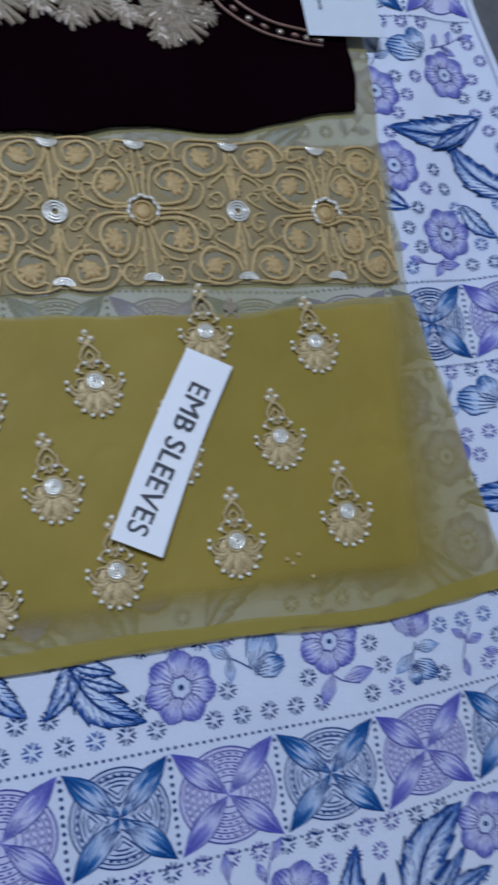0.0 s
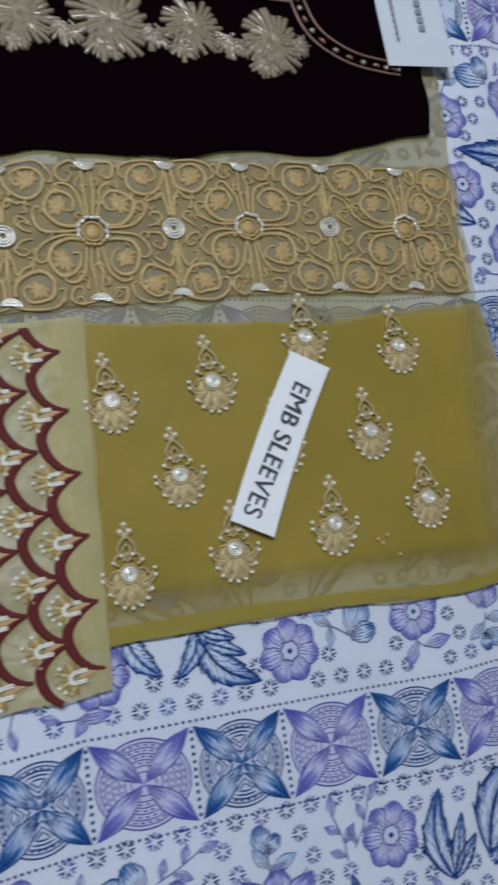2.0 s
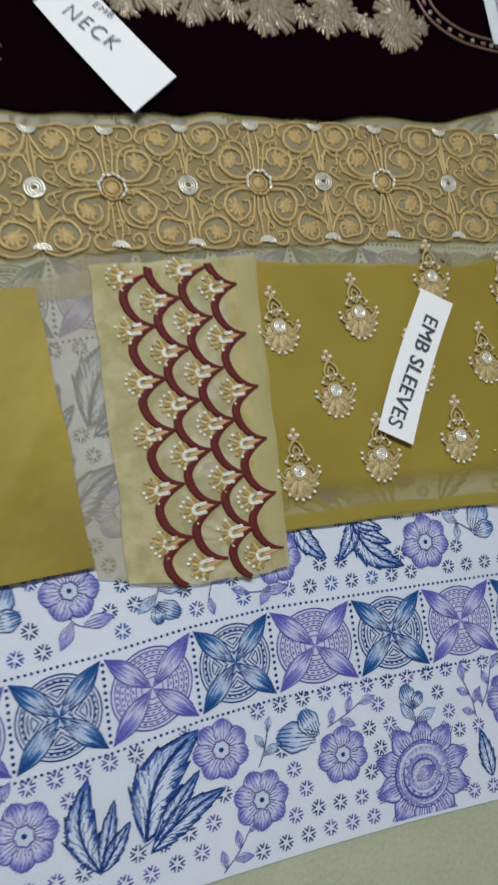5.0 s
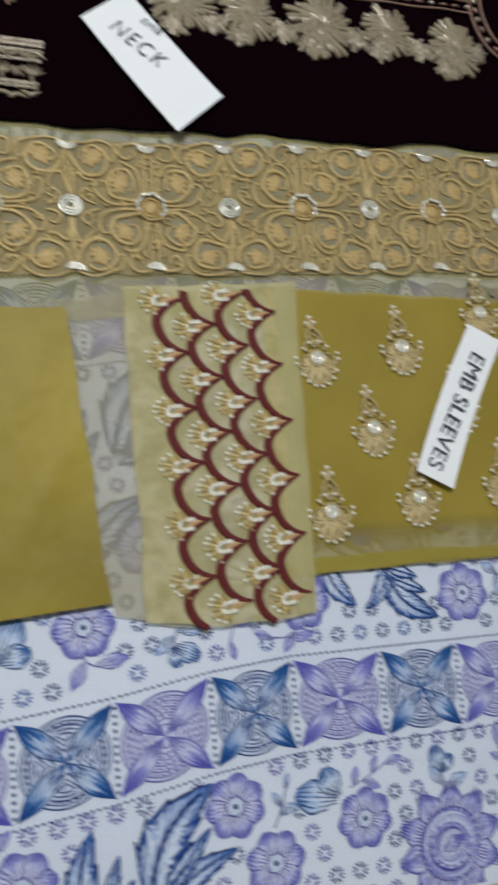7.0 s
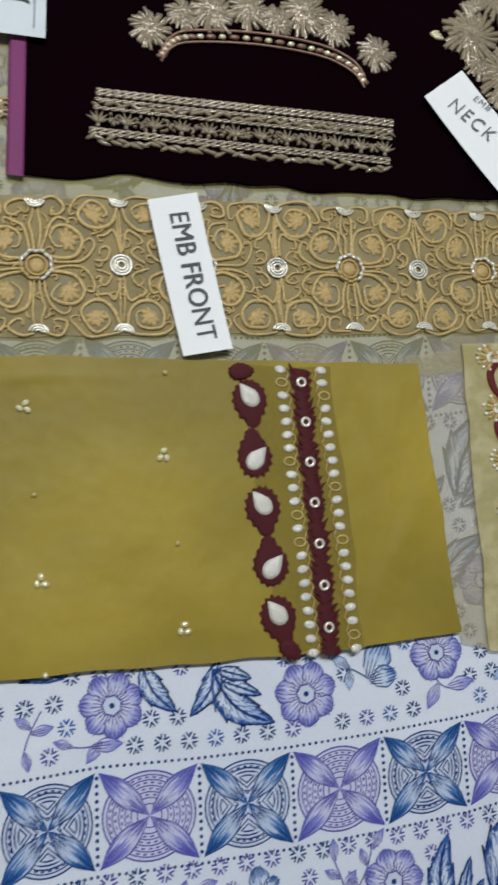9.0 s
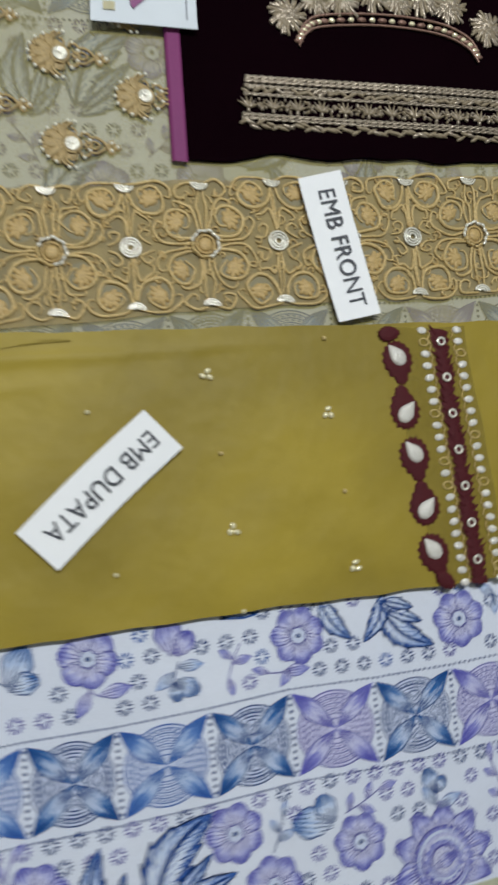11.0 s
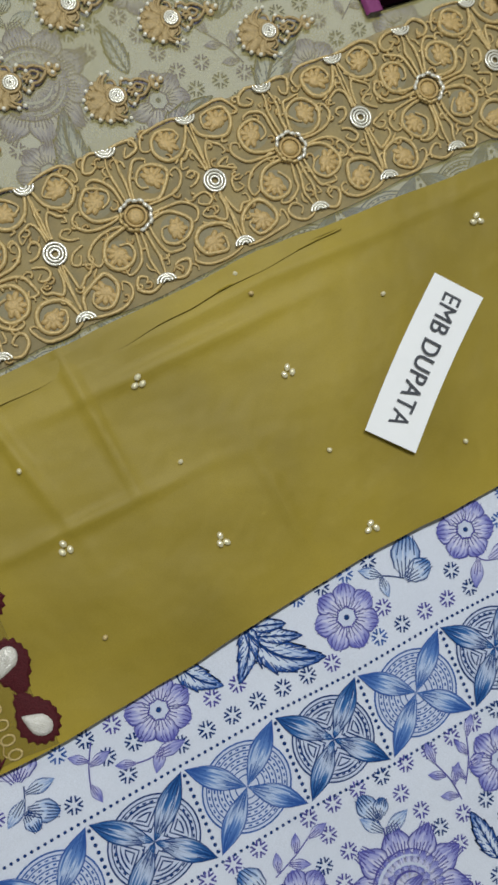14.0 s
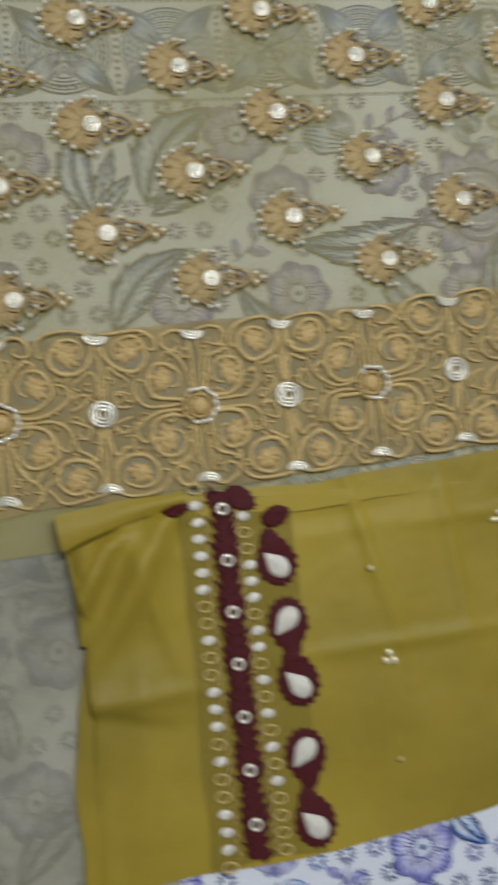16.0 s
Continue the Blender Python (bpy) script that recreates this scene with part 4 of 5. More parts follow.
def motif_meshes(thread, tag):
    """A pear-shaped embroidered motif, tip towards +y, as three meshes: thread work, mirror, beads."""
    mb = MB()
    mb.dome((0, -0.006, 0), 0.0120, 0.0125, 0.0007, 0, 18, 0)
    for deg, ln, w in ((-90, 0.0085, 0.0042), (-122, 0.0080, 0.0036), (-58, 0.0080, 0.0036), (-154, 0.0072, 0.0033), (-26, 0.0072, 0.0033)):
        a = math.radians(deg)
        mb.dome((0.0105 * math.cos(a), -0.003 + 0.0108 * math.sin(a), 0.0002), ln, w, 0.0017, a, 10, 0)
    for i in range(13):
        a = math.radians(-180 + 15 * i)
        mb.dome((0.0133 * math.cos(a), -0.005 + 0.0150 * math.sin(a), 0), 0.0030, 0.0020, 0.0012, a, 8, 0)
    mb.torus((0, 0, 0.0012), 0.0064, 0.0013, 16, 5)
    for q in (-1, 1):
        for line, r in (([(0.0, 0.0255), (0.0035, 0.0225), (0.0062, 0.0175), (0.0058, 0.0140), (0.0085, 0.0115), (0.0088, 0.0075), (0.0060, 0.0062)], 0.0013),
                        ([(0.0, 0.0205), (0.0030, 0.0165), (0.0012, 0.0125), (0.0036, 0.0095)], 0.0011), ([(0.0, 0.0150), (0.0014, 0.0115), (0.0, 0.0085)], 0.0010),
                        ([(0.004, -0.003), (0.0090, -0.0060), (0.0140, -0.0035), (0.0165, 0.0005)], 0.0013), ([(0.005, -0.006), (0.0105, -0.0085), (0.0150, -0.0065), (0.0172, -0.0030)], 0.0011),
                        ([(0.0070, 0.0030), (0.0110, 0.0025), (0.0128, -0.0010)], 0.0010)):
            mb.tube([(q * x, y, 0.0011) for x, y in curve_through(line, 4)], r * 0.9, 5)
    for x, y in ((-0.0030, 0.0290), (0.0030, 0.0290), (0, 0.0335), (0, 0.0265)):
        mb.dome((x, y, 0), 0.0029, 0.0029, 0.0010, 0, 9)
    body = mb.mesh("motif_" + tag, [thread])
    mb = MB()
    for r in (0.0046, 0.0030, 0.0014):
        mb.torus((0, 0, 0.0024), r, 0.00085, 14, 5)
    glass = mb.mesh("motif_mirror", ["mirror"])
    mb = MB()
    spots = [(0, 0.0340), (-0.0030, 0.0292), (0.0030, 0.0292), (0.0178, 0.0022), (-0.0178, 0.0022), (0.0180, -0.0025), (-0.0180, -0.0025), (0.0098, 0.0088), (-0.0098, 0.0088), (0.0040, 0.0130), (-0.0040, 0.0130)]
    spots += [(0.0155 * math.cos(math.radians(a)), -0.005 + 0.0180 * math.sin(math.radians(a))) for a in (-158, -135, -112, -90, -68, -45, -22)]
    for x, y in spots:
        mb.dome((x, y, 0.0006), 0.0015, 0.0015, 0.0020, 0, 7)
    beads = mb.mesh("motif_beads", ["pearl"])
    return body, glass, beads


def motif(meshes, x, y, z, ang, size, parent):
    ob = part("embroidered_motif", meshes[0], None, parent)
    ob.matrix_basis = pose(x, y, z + lift(x, y), 0, 0, ang) @ Matrix.Scale(size, 4)
    part("mirror", meshes[1], None, ob, "silver mirror disc")
    part("bead_trim", meshes[2], None, ob, "silver beads")


GOLD = motif_meshes("amber_dull", "gold")
TAN = motif_meshes("brown_thread", "tan")
PALE = motif_meshes("cream_thread", "pale")
for j in range(-1, 7):
    for i in range(-7, 5):
        x, y = -0.784 + 0.118 * i + 0.0535 * j, 0.42 + 0.021 * i + 0.045 * j
        if -1.3 < x < -0.54 and y > at_x(BT, x) + 0.02 and y < 0.7:
            motif(GOLD, x, y, FZ + 0.0008, -84 + rnd.uniform(-5, 5), rnd.uniform(0.95, 1.02), front)

# a second length of the same sheer cloth lies under the shirt front's lower end
mb = cloth([(-1.4, 0.26), (-0.96, 0.26)], [(-1.38, -0.10), (-0.97, -0.03)], 0.0027, 40, 40, 0.004, 12, lambda u, v, x, y: 0.0008 * math.sin(26 * x + 9 * y))
back = thing("organza_fabric", "plain sheer beige organza length under the olive scarf", "fabric")
part("organza", mb, "organza_grey", back)

# ---- sleeve piece ----
sleeve = thing("sleeve_piece", "sheer olive chiffon sleeve piece with pear-shaped embroidered motifs", "fabric")
mb = cloth([(-0.06, 0.346), (0.139, 0.359), (0.292, 0.384)], [(-0.05, 0.124), (0.028, 0.131), (0.131, 0.141), (0.252, 0.145), (0.357, 0.165)],
           0.0048, 80, 50, 0.003, 4)
part("chiffon", mb, "olive_sheer", sleeve)
mb = cloth([(-0.06, 0.344), (0.139, 0.357), (0.298, 0.378)], [(-0.05, 0.137), (0.028, 0.150), (0.162, 0.163), (0.305, 0.172)], 0.0060, 80, 50, 0.004, 6,
           None, 0.0)
part("folded_layer", mb, "olive_thick", sleeve, "folded double olive chiffon")
mb = cloth([(-0.05, 0.135), (0.028, 0.143), (0.131, 0.151), (0.252, 0.155), (0.352, 0.178)], [(-0.05, 0.125), (0.028, 0.132), (0.131, 0.142), (0.252, 0.146), (0.357, 0.166)], 0.0058, 80, 4, 0.002, 8, None, 0.0008)
part("turned_hem", mb, "olive_hem", sleeve)
for x, y in ((-0.016, 0.292), (0.057, 0.308), (0.131, 0.345), (0.211, 0.342), (0.181, 0.273), (0.031, 0.24), (0.227, 0.221), (0.147, 0.203), (0.069, 0.187), (-0.006, 0.173), (0.108, 0.262)):
    ghost = part("under_motif", PALE[0], None, sleeve)
    ghost.matrix_basis = pose(x + 0.021, y - 0.006, 0.0052 + lift(x + 0.021, y), 0, 0, 4) @ Matrix.Diagonal((0.9, 0.9, 0.08, 1))
    motif(TAN, x, y, 0.0066, 8 + rnd.uniform(-4, 4), rnd.uniform(0.96, 1.03), sleeve)
mb = MB()
for x, y in ((0.20, 0.178), (0.186, 0.187), (0.19, 0.193), (0.182, 0.19)):
    mb.dome(P3(x, y, 0.0066), 0.0016, 0.0016, 0.0014, 0, 7)
part("loose_beads", mb, "tan_thread", sleeve)

# ---- scalloped lace strip ----
lace_cloth = thing("scalloped_lace", "pale green organza lace strip with maroon scallops and silver sequins", "lace")
mb = cloth([(-0.216, 0.318), (-0.14, 0.335)], [(-0.165, 0.098), (-0.10, 0.088)], 0.0036, 24, 40, 0.003, 21)
part("sheer_margin", mb, "organza_pale", lace_cloth, "sheer whitish margin")
mb = cloth([(-0.169, 0.332), (-0.10, 0.342), (-0.035, 0.352)], [(-0.143, 0.093), (-0.09, 0.089), (-0.019, 0.099)], 0.0066, 30, 50, 0.0025, 22)
part("organza", mb, "pale_green", lace_cloth)
COLS = [[(-0.058, 0.366), (-0.051, 0.326), (-0.045, 0.285), (-0.037, 0.242), (-0.032, 0.2), (-0.027, 0.157), (-0.023, 0.114)],
        [(-0.077, 0.338), (-0.072, 0.297), (-0.065, 0.256), (-0.057, 0.215), (-0.049, 0.173), (-0.044, 0.132), (-0.040, 0.092)],
        [(-0.105, 0.350), (-0.098, 0.311), (-0.091, 0.271), (-0.085, 0.23), (-0.078, 0.191), (-0.072, 0.15), (-0.068, 0.108)],
        [(-0.124, 0.328), (-0.118, 0.287), (-0.111, 0.246), (-0.105, 0.206), (-0.1, 0.165), (-0.095, 0.125), (-0.090, 0.088)]]
LZ = 0.0072


def lace_clip(x, y):
    return 0.088 + (x + 0.1) * 0.1 < y < 0.340 + (x + 0.09) * 0.18


for col in COLS:
    for (x0, y0), (x1, y1) in zip(col, col[1:]):
        rows = []
        for i in range(15):
            t = i / 14
            s = math.sin(math.pi * t)
            out = 0.0218 * s
            k = 0.25 + 0.85 * smooth(0.3, 0.75, t)
            g = min(1.0, (0.5 - 0.5 * math.cos(math.pi * t)) * k + (1 - k) * t)
            bx, by = x0 + (x1 - x0) * g - out, y0 + (y1 - y0) * g - 0.001 * s
            w = 0.0011 + 0.0025 * s
            if not lace_clip(bx, by):
                continue
            nx, ny = -s - 0.05, math.cos(math.pi * t)
            ln = math.hypot(nx, ny)
            nx, ny = nx / ln, ny / ln
            rows.append([P3(bx + nx * w * k, by + ny * w * k, LZ + h) for k, h in ((-1, -0.0004), (-0.6, 0.0014), (-0.1, 0.0009), (0.3, 0.0016), (0.75, 0.0011), (1, -0.0004))])
        if len(rows) > 2:
            mb = MB()
            mb.grid(rows)
            part("scallop", mb, "maroon", lace_cloth, "maroon satin-stitched scallop")
    for x, y in col:
        if not lace_clip(x - 0.018, y) or y < 0.103:
            continue
        # the peach wedge behind the tip
        mb = MB()
        mb.grid([[P3(x - d, y + h * q - 0.29 * d, LZ + 0.0001 + e) for q, e in ((-1, -0.0003), (-0.5, 0.0006), (0, 0.0008), (0.5, 0.0006), (1, -0.0003))] for d, h in ((0.0030, 0.0006), (0.0075, 0.0020), (0.0120, 0.0036), (0.0165, 0.0042))])
        fan = part("stitched_wedge", mb, "peach", lace_cloth, "peach stitched wedge")
        cx, cy, turn = x - 0.0180, y - 0.0048, rnd.uniform(-0.06, 0.06) + 0.2
        for k in range(9):
            a = math.radians(96 + 21 * k) + turn
            mb = MB()
            mb.dome(P3(cx + 0.0066 * math.cos(a), cy + 0.0068 * math.sin(a), LZ - 0.0002), 0.0040, 0.0016, 0.0010, a, 8, 0, 0.5)
            part("stitched_petal", mb, "tan_thread" if k % 2 else "fan_thread", fan)
        # a horseshoe of small sequins, open towards the tip
        shoe = [(cx + 0.0052 - 0.0021 * k, 0.0033) for k in range(3)] + [(cx - 0.0008 + 0.0033 * math.cos(a), 0.0033 * math.sin(a)) for a in (math.radians(105 + 30 * k) for k in range(6))] + [(cx + 0.0010 + 0.0021 * k, -0.0033) for k in range(3)]
        dull = rnd.random()
        for k, (px, py) in enumerate(shoe):
            mb = MB()
            mb.torus(P3(px, cy + py + 0.2 * (px - cx), LZ + 0.0014), 0.0010, 0.0007, 8, 4)
            part("sequin", mb, "pearl" if rnd.random() > 0.3 * dull else "tan_thread", fan)
        for k in range(7):
            a = math.radians(111 + 23 * k) + turn + rnd.uniform(-0.06, 0.06)
            if rnd.random() < 0.1:
                continue
            mb = MB()
            mb.dome(P3(cx + 0.0134 * math.cos(a), cy + 0.0104 * math.sin(a), LZ), 0.0015, 0.0014, 0.0016, a, 7)
            part("bead", mb, "pearl" if rnd.random() < 0.75 else "tan_thread", fan)
mb = cloth([(-0.052, 0.350), (-0.034, 0.354)], [(-0.033, 0.098), (-0.018, 0.100)], 0.0069, 8, 50, 0.002, 27, lambda u, v, x, y: 0.0007 * math.sin(math.pi * u))
part("turned_edge", mb, "pale_edge", lace_cloth, "pale turned-in edge")

# ---- velvet neck panel ----
velvet = thing("velvet_panel", "dark maroon velvet neck panel with cream thread embroidery", "fabric")
VB = [(-0.519, 0.413), (-0.45, 0.426), (-0.36, 0.437), (-0.232, 0.447), (-0.193, 0.454), (-0.072, 0.473), (0.028, 0.481), (0.103, 0.495), (0.165, 0.502), (0.219, 0.519), (0.258, 0.532)]
VZ = 0.007
mb = cloth([(-0.552, 0.95), (0.24, 0.95)], VB, VZ, 130, 60, 0.005, 31, lambda u, v, x, y: 0.0007 * math.sin(30 * x) * v, 0.003)
part("velvet_cloth", mb, "velvet", velvet)
mb = MB()
rows = []
for k in range(31):
    y = 0.412 + 0.53 * k / 30
    x = -0.520 - 0.075 * (y - 0.412)
    rows.append([P3(x + 0.0055 * s, y, VZ + h) for s, h in ((-1.25, -0.002), (-1, 0.0006), (-0.75, 0.0012), (-0.45, 0.0007), (-0.1, 0.0013), (0.2, 0.0007), (0.5, 0.0013), (0.9, 0.0008), (1.0, 0.0002))])
mb.grid(rows)
part("piping", mb, "piping", velvet, "ribbed magenta piping")
EZ = VZ + 0.0008


def thread_flower(x, y, r, ang=0.0, fan=math.tau, bright=False, name="thread_flower"):
    """A pom-like flower of laid threads, petal by petal."""
    mb = MB()
    r *= 1.28
    count = int(26 * fan / math.tau) + 2
    for ringn, (f0, f1) in enumerate(((0.35, 1.0), (0.15, 0.68), (0.0, 0.4))):
        for i in range(count):
            a = ang - fan / 2 + fan * (i + 0.5 * (ringn % 2)) / count + rnd.uniform(-0.08, 0.08)
            k = rnd.uniform(0.88, 1.05) * f1 * (0.76 + 0.24 * abs(math.cos(3.5 * a)))
            z = EZ + 0.0009 * ringn
            pts = [P3(x + r * (f0 + (k - f0) * t) * math.cos(a + 0.15 * t), y + r * (f0 + (k - f0) * t) * math.sin(a + 0.15 * t), z + 0.0014 * math.sin(math.pi * min(t + 0.15, 1))) for t in (0, 0.35, 0.7, 1)]
            w = r * 0.072
            mb.tube(pts, [w * 0.6, w * 1.0, w * 1.3, w * 1.05], 5, 1 if bright and rnd.random() < 0.5 else (1 if rnd.random() < 0.12 else 0))
    for i in range(9):
        a = rnd.uniform(0, math.tau)
        mb.dome(P3(x + 0.25 * r * math.cos(a), y + 0.25 * r * math.sin(a), EZ + 0.002), 0.0016, 0.0012, 0.0012, a, 7, 1)
    part(name, mb, ["cream_thread", "silver_thread"], velvet)


def slope_y(x, c):
    return c + 0.131 * x


for x, y, r, a in ((-0.135, 0.645, 0.021, 1.8), (-0.085, 0.661, 0.022, 1.6), (-0.022, 0.669, 0.025, 1.7), (0.036, 0.678, 0.020, 1.6), (0.100, 0.697, 0.027, 1.9),
                   (-0.130, 0.571, 0.022, -1.9), (-0.076, 0.573, 0.021, -1.6), (-0.012, 0.580, 0.026, -1.6), (0.050, 0.589, 0.021, -1.6), (0.116, 0.588, 0.024, -1.4)):
    thread_flower(x, y, r, a, math.tau)
    thread_flower(x - 0.006, y + (0.016 if a > 0 else -0.016), r * 0.55, a, 2.6, True, "thread_spray")
thread_flower(-0.163, 0.604, 0.023, 3.1)
thread_flower(-0.158, 0.628, 0.013, 2.3, 3.4, True, "thread_spray")
thread_flower(-0.155, 0.580, 0.013, 4.0, 3.4, True, "thread_spray")
for x, y, r, a in ((-0.108, 0.664, 0.012, 1.8), (-0.052, 0.662, 0.012, 1.4), (0.008, 0.672, 0.013, 1.8), (0.066, 0.684, 0.014, 1.5), (-0.104, 0.563, 0.012, -1.4),
                   (-0.044, 0.570, 0.013, -1.8), (0.020, 0.580, 0.014, -1.5), (0.083, 0.584, 0.014, -1.8), (0.138, 0.590, 0.010, -0.4), (0.12, 0.672, 0.012, 0.6)):
    thread_flower(x, y, r, a, 3.6, True, "thread_spray")
mb = MB()
for k in range(3):
    mb.dome(P3(-0.193 - 0.002 * k, 0.5985 + 0.002 * (k - 1), EZ), 0.005, 0.0018, 0.002, 3.2 + 0.2 * k, 8)
part("tip_bead", mb, "sequin", velvet, "silver bead at the placket's tip")


def braid_line(pts, w=0.0011, mat="braid", name="braid_cord"):
    mb = MB()
    mb.tube([P3(x, y, EZ + 0.001) for x, y in pts], w, 6)
    part(name, mb, mat, velvet)


for c in (0.6115, 0.6232, 0.6268, 0.6385):
    braid_line([(-0.131 + 0.265 * i / 30, slope_y(-0.131 + 0.265 * i / 30, c + 0.0006 * math.sin(i))) for i in range(31)])
for c in (0.6173, 0.6327):
    mb = MB()
    for i in range(22):
        x = -0.127 + 0.259 * i / 21
        if i % 3 == 0:
            mb.dome(P3(x, slope_y(x, c), EZ), 0.0026, 0.0022, 0.002, 0, 8, 1)
        else:
            mb.dome(P3(x, slope_y(x, c), EZ), 0.0042, 0.0013, 0.0017, 0.13, 8, 0)
    tagged(part("beaded_cord", mb, ["braid", "silver_thread"], velvet), kind="stuff")
braid_line([(-0.131, 0.594), (-0.129, 0.622)])
ARC = curve_through([(0.232, 0.5805), (0.215, 0.580), (0.183, 0.583), (0.152, 0.598), (0.137, 0.622), (0.133, 0.645), (0.134, 0.670), (0.143, 0.696), (0.169, 0.731), (0.20, 0.752), (0.235, 0.76)], 5)
for d in (0.0, 0.011):
    cx, cy = 0.222, 0.668
    braid_line([(x + (cx - x) * d / 0.085, y + (cy - y) * d / 0.085) for x, y in ARC], 0.0012)
mb = MB()
for i, (x, y) in enumerate(ARC):
    if i % 2 == 0:
        x, y = x + (0.222 - x) * 0.0055 / 0.085, y + (0.668 - y) * 0.0055 / 0.085
        mb.dome(P3(x, y, EZ), 0.0034 if i % 4 else 0.0026, 0.0018 if i % 4 else 0.0025, 0.002, math.atan2(y - 0.668, x - 0.222) + math.pi / 2, 8, 1 if i % 4 == 0 else 0)
tagged(part("beaded_cord", mb, ["braid", "silver_thread"], velvet), kind="stuff")


# woven sleeve band and the chain above it
def band_at(u, v):
    x = -0.473 + 0.237 * u + 0.003 * v
    return x, 0.447 + 0.019 * u + 0.0435 * v + 0.003 * u * v


for v, w in ((0.97, 0.0011), (0.90, 0.0011), (0.80, 0.0009), (0.64, 0.0008), (0.24, 0.0009), (0.17, 0.0008)):
    mb = MB()
    for s in (0, math.pi):
        mb.tube([P3(*band_at(i / 110, v + 0.022 * math.sin(i * 1.05 + s)), EZ + 0.001 + 0.0006 * math.cos(i * 1.05 + s)) for i in range(111)], w, 5)
    part("twisted_cord", mb, "silver_thread", velvet, "twisted silver-cream cord")
for v, tilt in ((0.74, 0.35), (0.06, -0.3)):
    mb = MB()
    for i in range(52):
        x, y = band_at((i + 0.5) / 52, v + rnd.uniform(-0.05, 0.05))
        mb.dome(P3(x, y, EZ), 0.0046, 0.0017, 0.0019, tilt * (1 if i % 3 else -1.6) + 0.08, 8, 1 if rnd.random() < 0.3 else 0, 0.8)
    tagged(part("leaf_braid", mb, ["cream_thread", "silver_thread"], velvet), kind="stuff")
for i in range(23):
    x, y = band_at((i + 0.5) / 23, 0.43)
    mb = MB()
    if i % 2:
        for k in range(16):
            a = rnd.uniform(0, math.tau)
            r = rnd.uniform(0.001, 0.0066)
            mb.dome(P3(x + r * math.cos(a), y + r * math.sin(a), EZ), 0.0016, 0.0012, 0.002, a, 7, k % 2)
    else:
        for s in (-1, 1):
            for k in range(3):
                a = math.pi / 2 + s * (0.25 + 0.42 * k)
                mb.dome(P3(x - s * 0.0012 - 0.0035 * s * math.sin(0.42 * k), y + 0.002 - 0.0012 * k, EZ), 0.0046, 0.0012, 0.0019, a, 8, k % 2, 0.8)
        mb.dome(P3(x, y - 0.0045, EZ), 0.0016, 0.0022, 0.002, 0.0, 8, 1)
    part("band_motif", mb, ["cream_thread", "silver_thread"], velvet)
CHAIN = curve_through([(-0.424, 0.528), (-0.418, 0.540), (-0.402, 0.549), (-0.35, 0.5585), (-0.298, 0.5605), (-0.270, 0.553), (-0.259, 0.541)], 6)
for d in (0.005, -0.005):
    braid_line([(x, y + d) for x, y in CHAIN], 0.0011)
mb = MB()
for i, (x, y) in enumerate(CHAIN):
    mb.dome(P3(x, y, EZ), 0.003 if i % 2 else 0.0042, 0.0022, 0.0021, 0.1, 8, i % 2)
tagged(part("beaded_cord", mb, ["braid", "sequin"], velvet), kind="stuff")
for x, y, r, a in ((-0.434, 0.548, 0.014, 2.5), (-0.410, 0.566, 0.012, 1.6), (-0.387, 0.573, 0.016, 1.6), (-0.358, 0.581, 0.015, 1.6), (-0.335, 0.578, 0.012, 1.2), (-0.313, 0.590, 0.018, 1.6), (-0.286, 0.583, 0.014, 1.4), (-0.250, 0.569, 0.014, 0.6)):
    thread_flower(x, y, r, a, math.tau, True)

# ---- olive scarf ----
scarf = thing("olive_scarf", "folded olive green silk scarf with maroon beaded lace bands", "scarf")
DT = [(-1.043, 0.204), (-0.994, 0.217), (-0.893, 0.226), (-0.783, 0.247), (-0.661, 0.268), (-0.527, 0.28), (-0.392, 0.293), (-0.333, 0.298), (-0.207, 0.311)]
DB = [(-1.010, -0.013), (-0.981, -0.004), (-0.878, 0.006), (-0.772, 0.026), (-0.739, 0.033), (-0.64, 0.051), (-0.483, 0.069), (-0.287, 0.088), (-0.168, 0.106)]
DZ = 0.0078  # the scarf


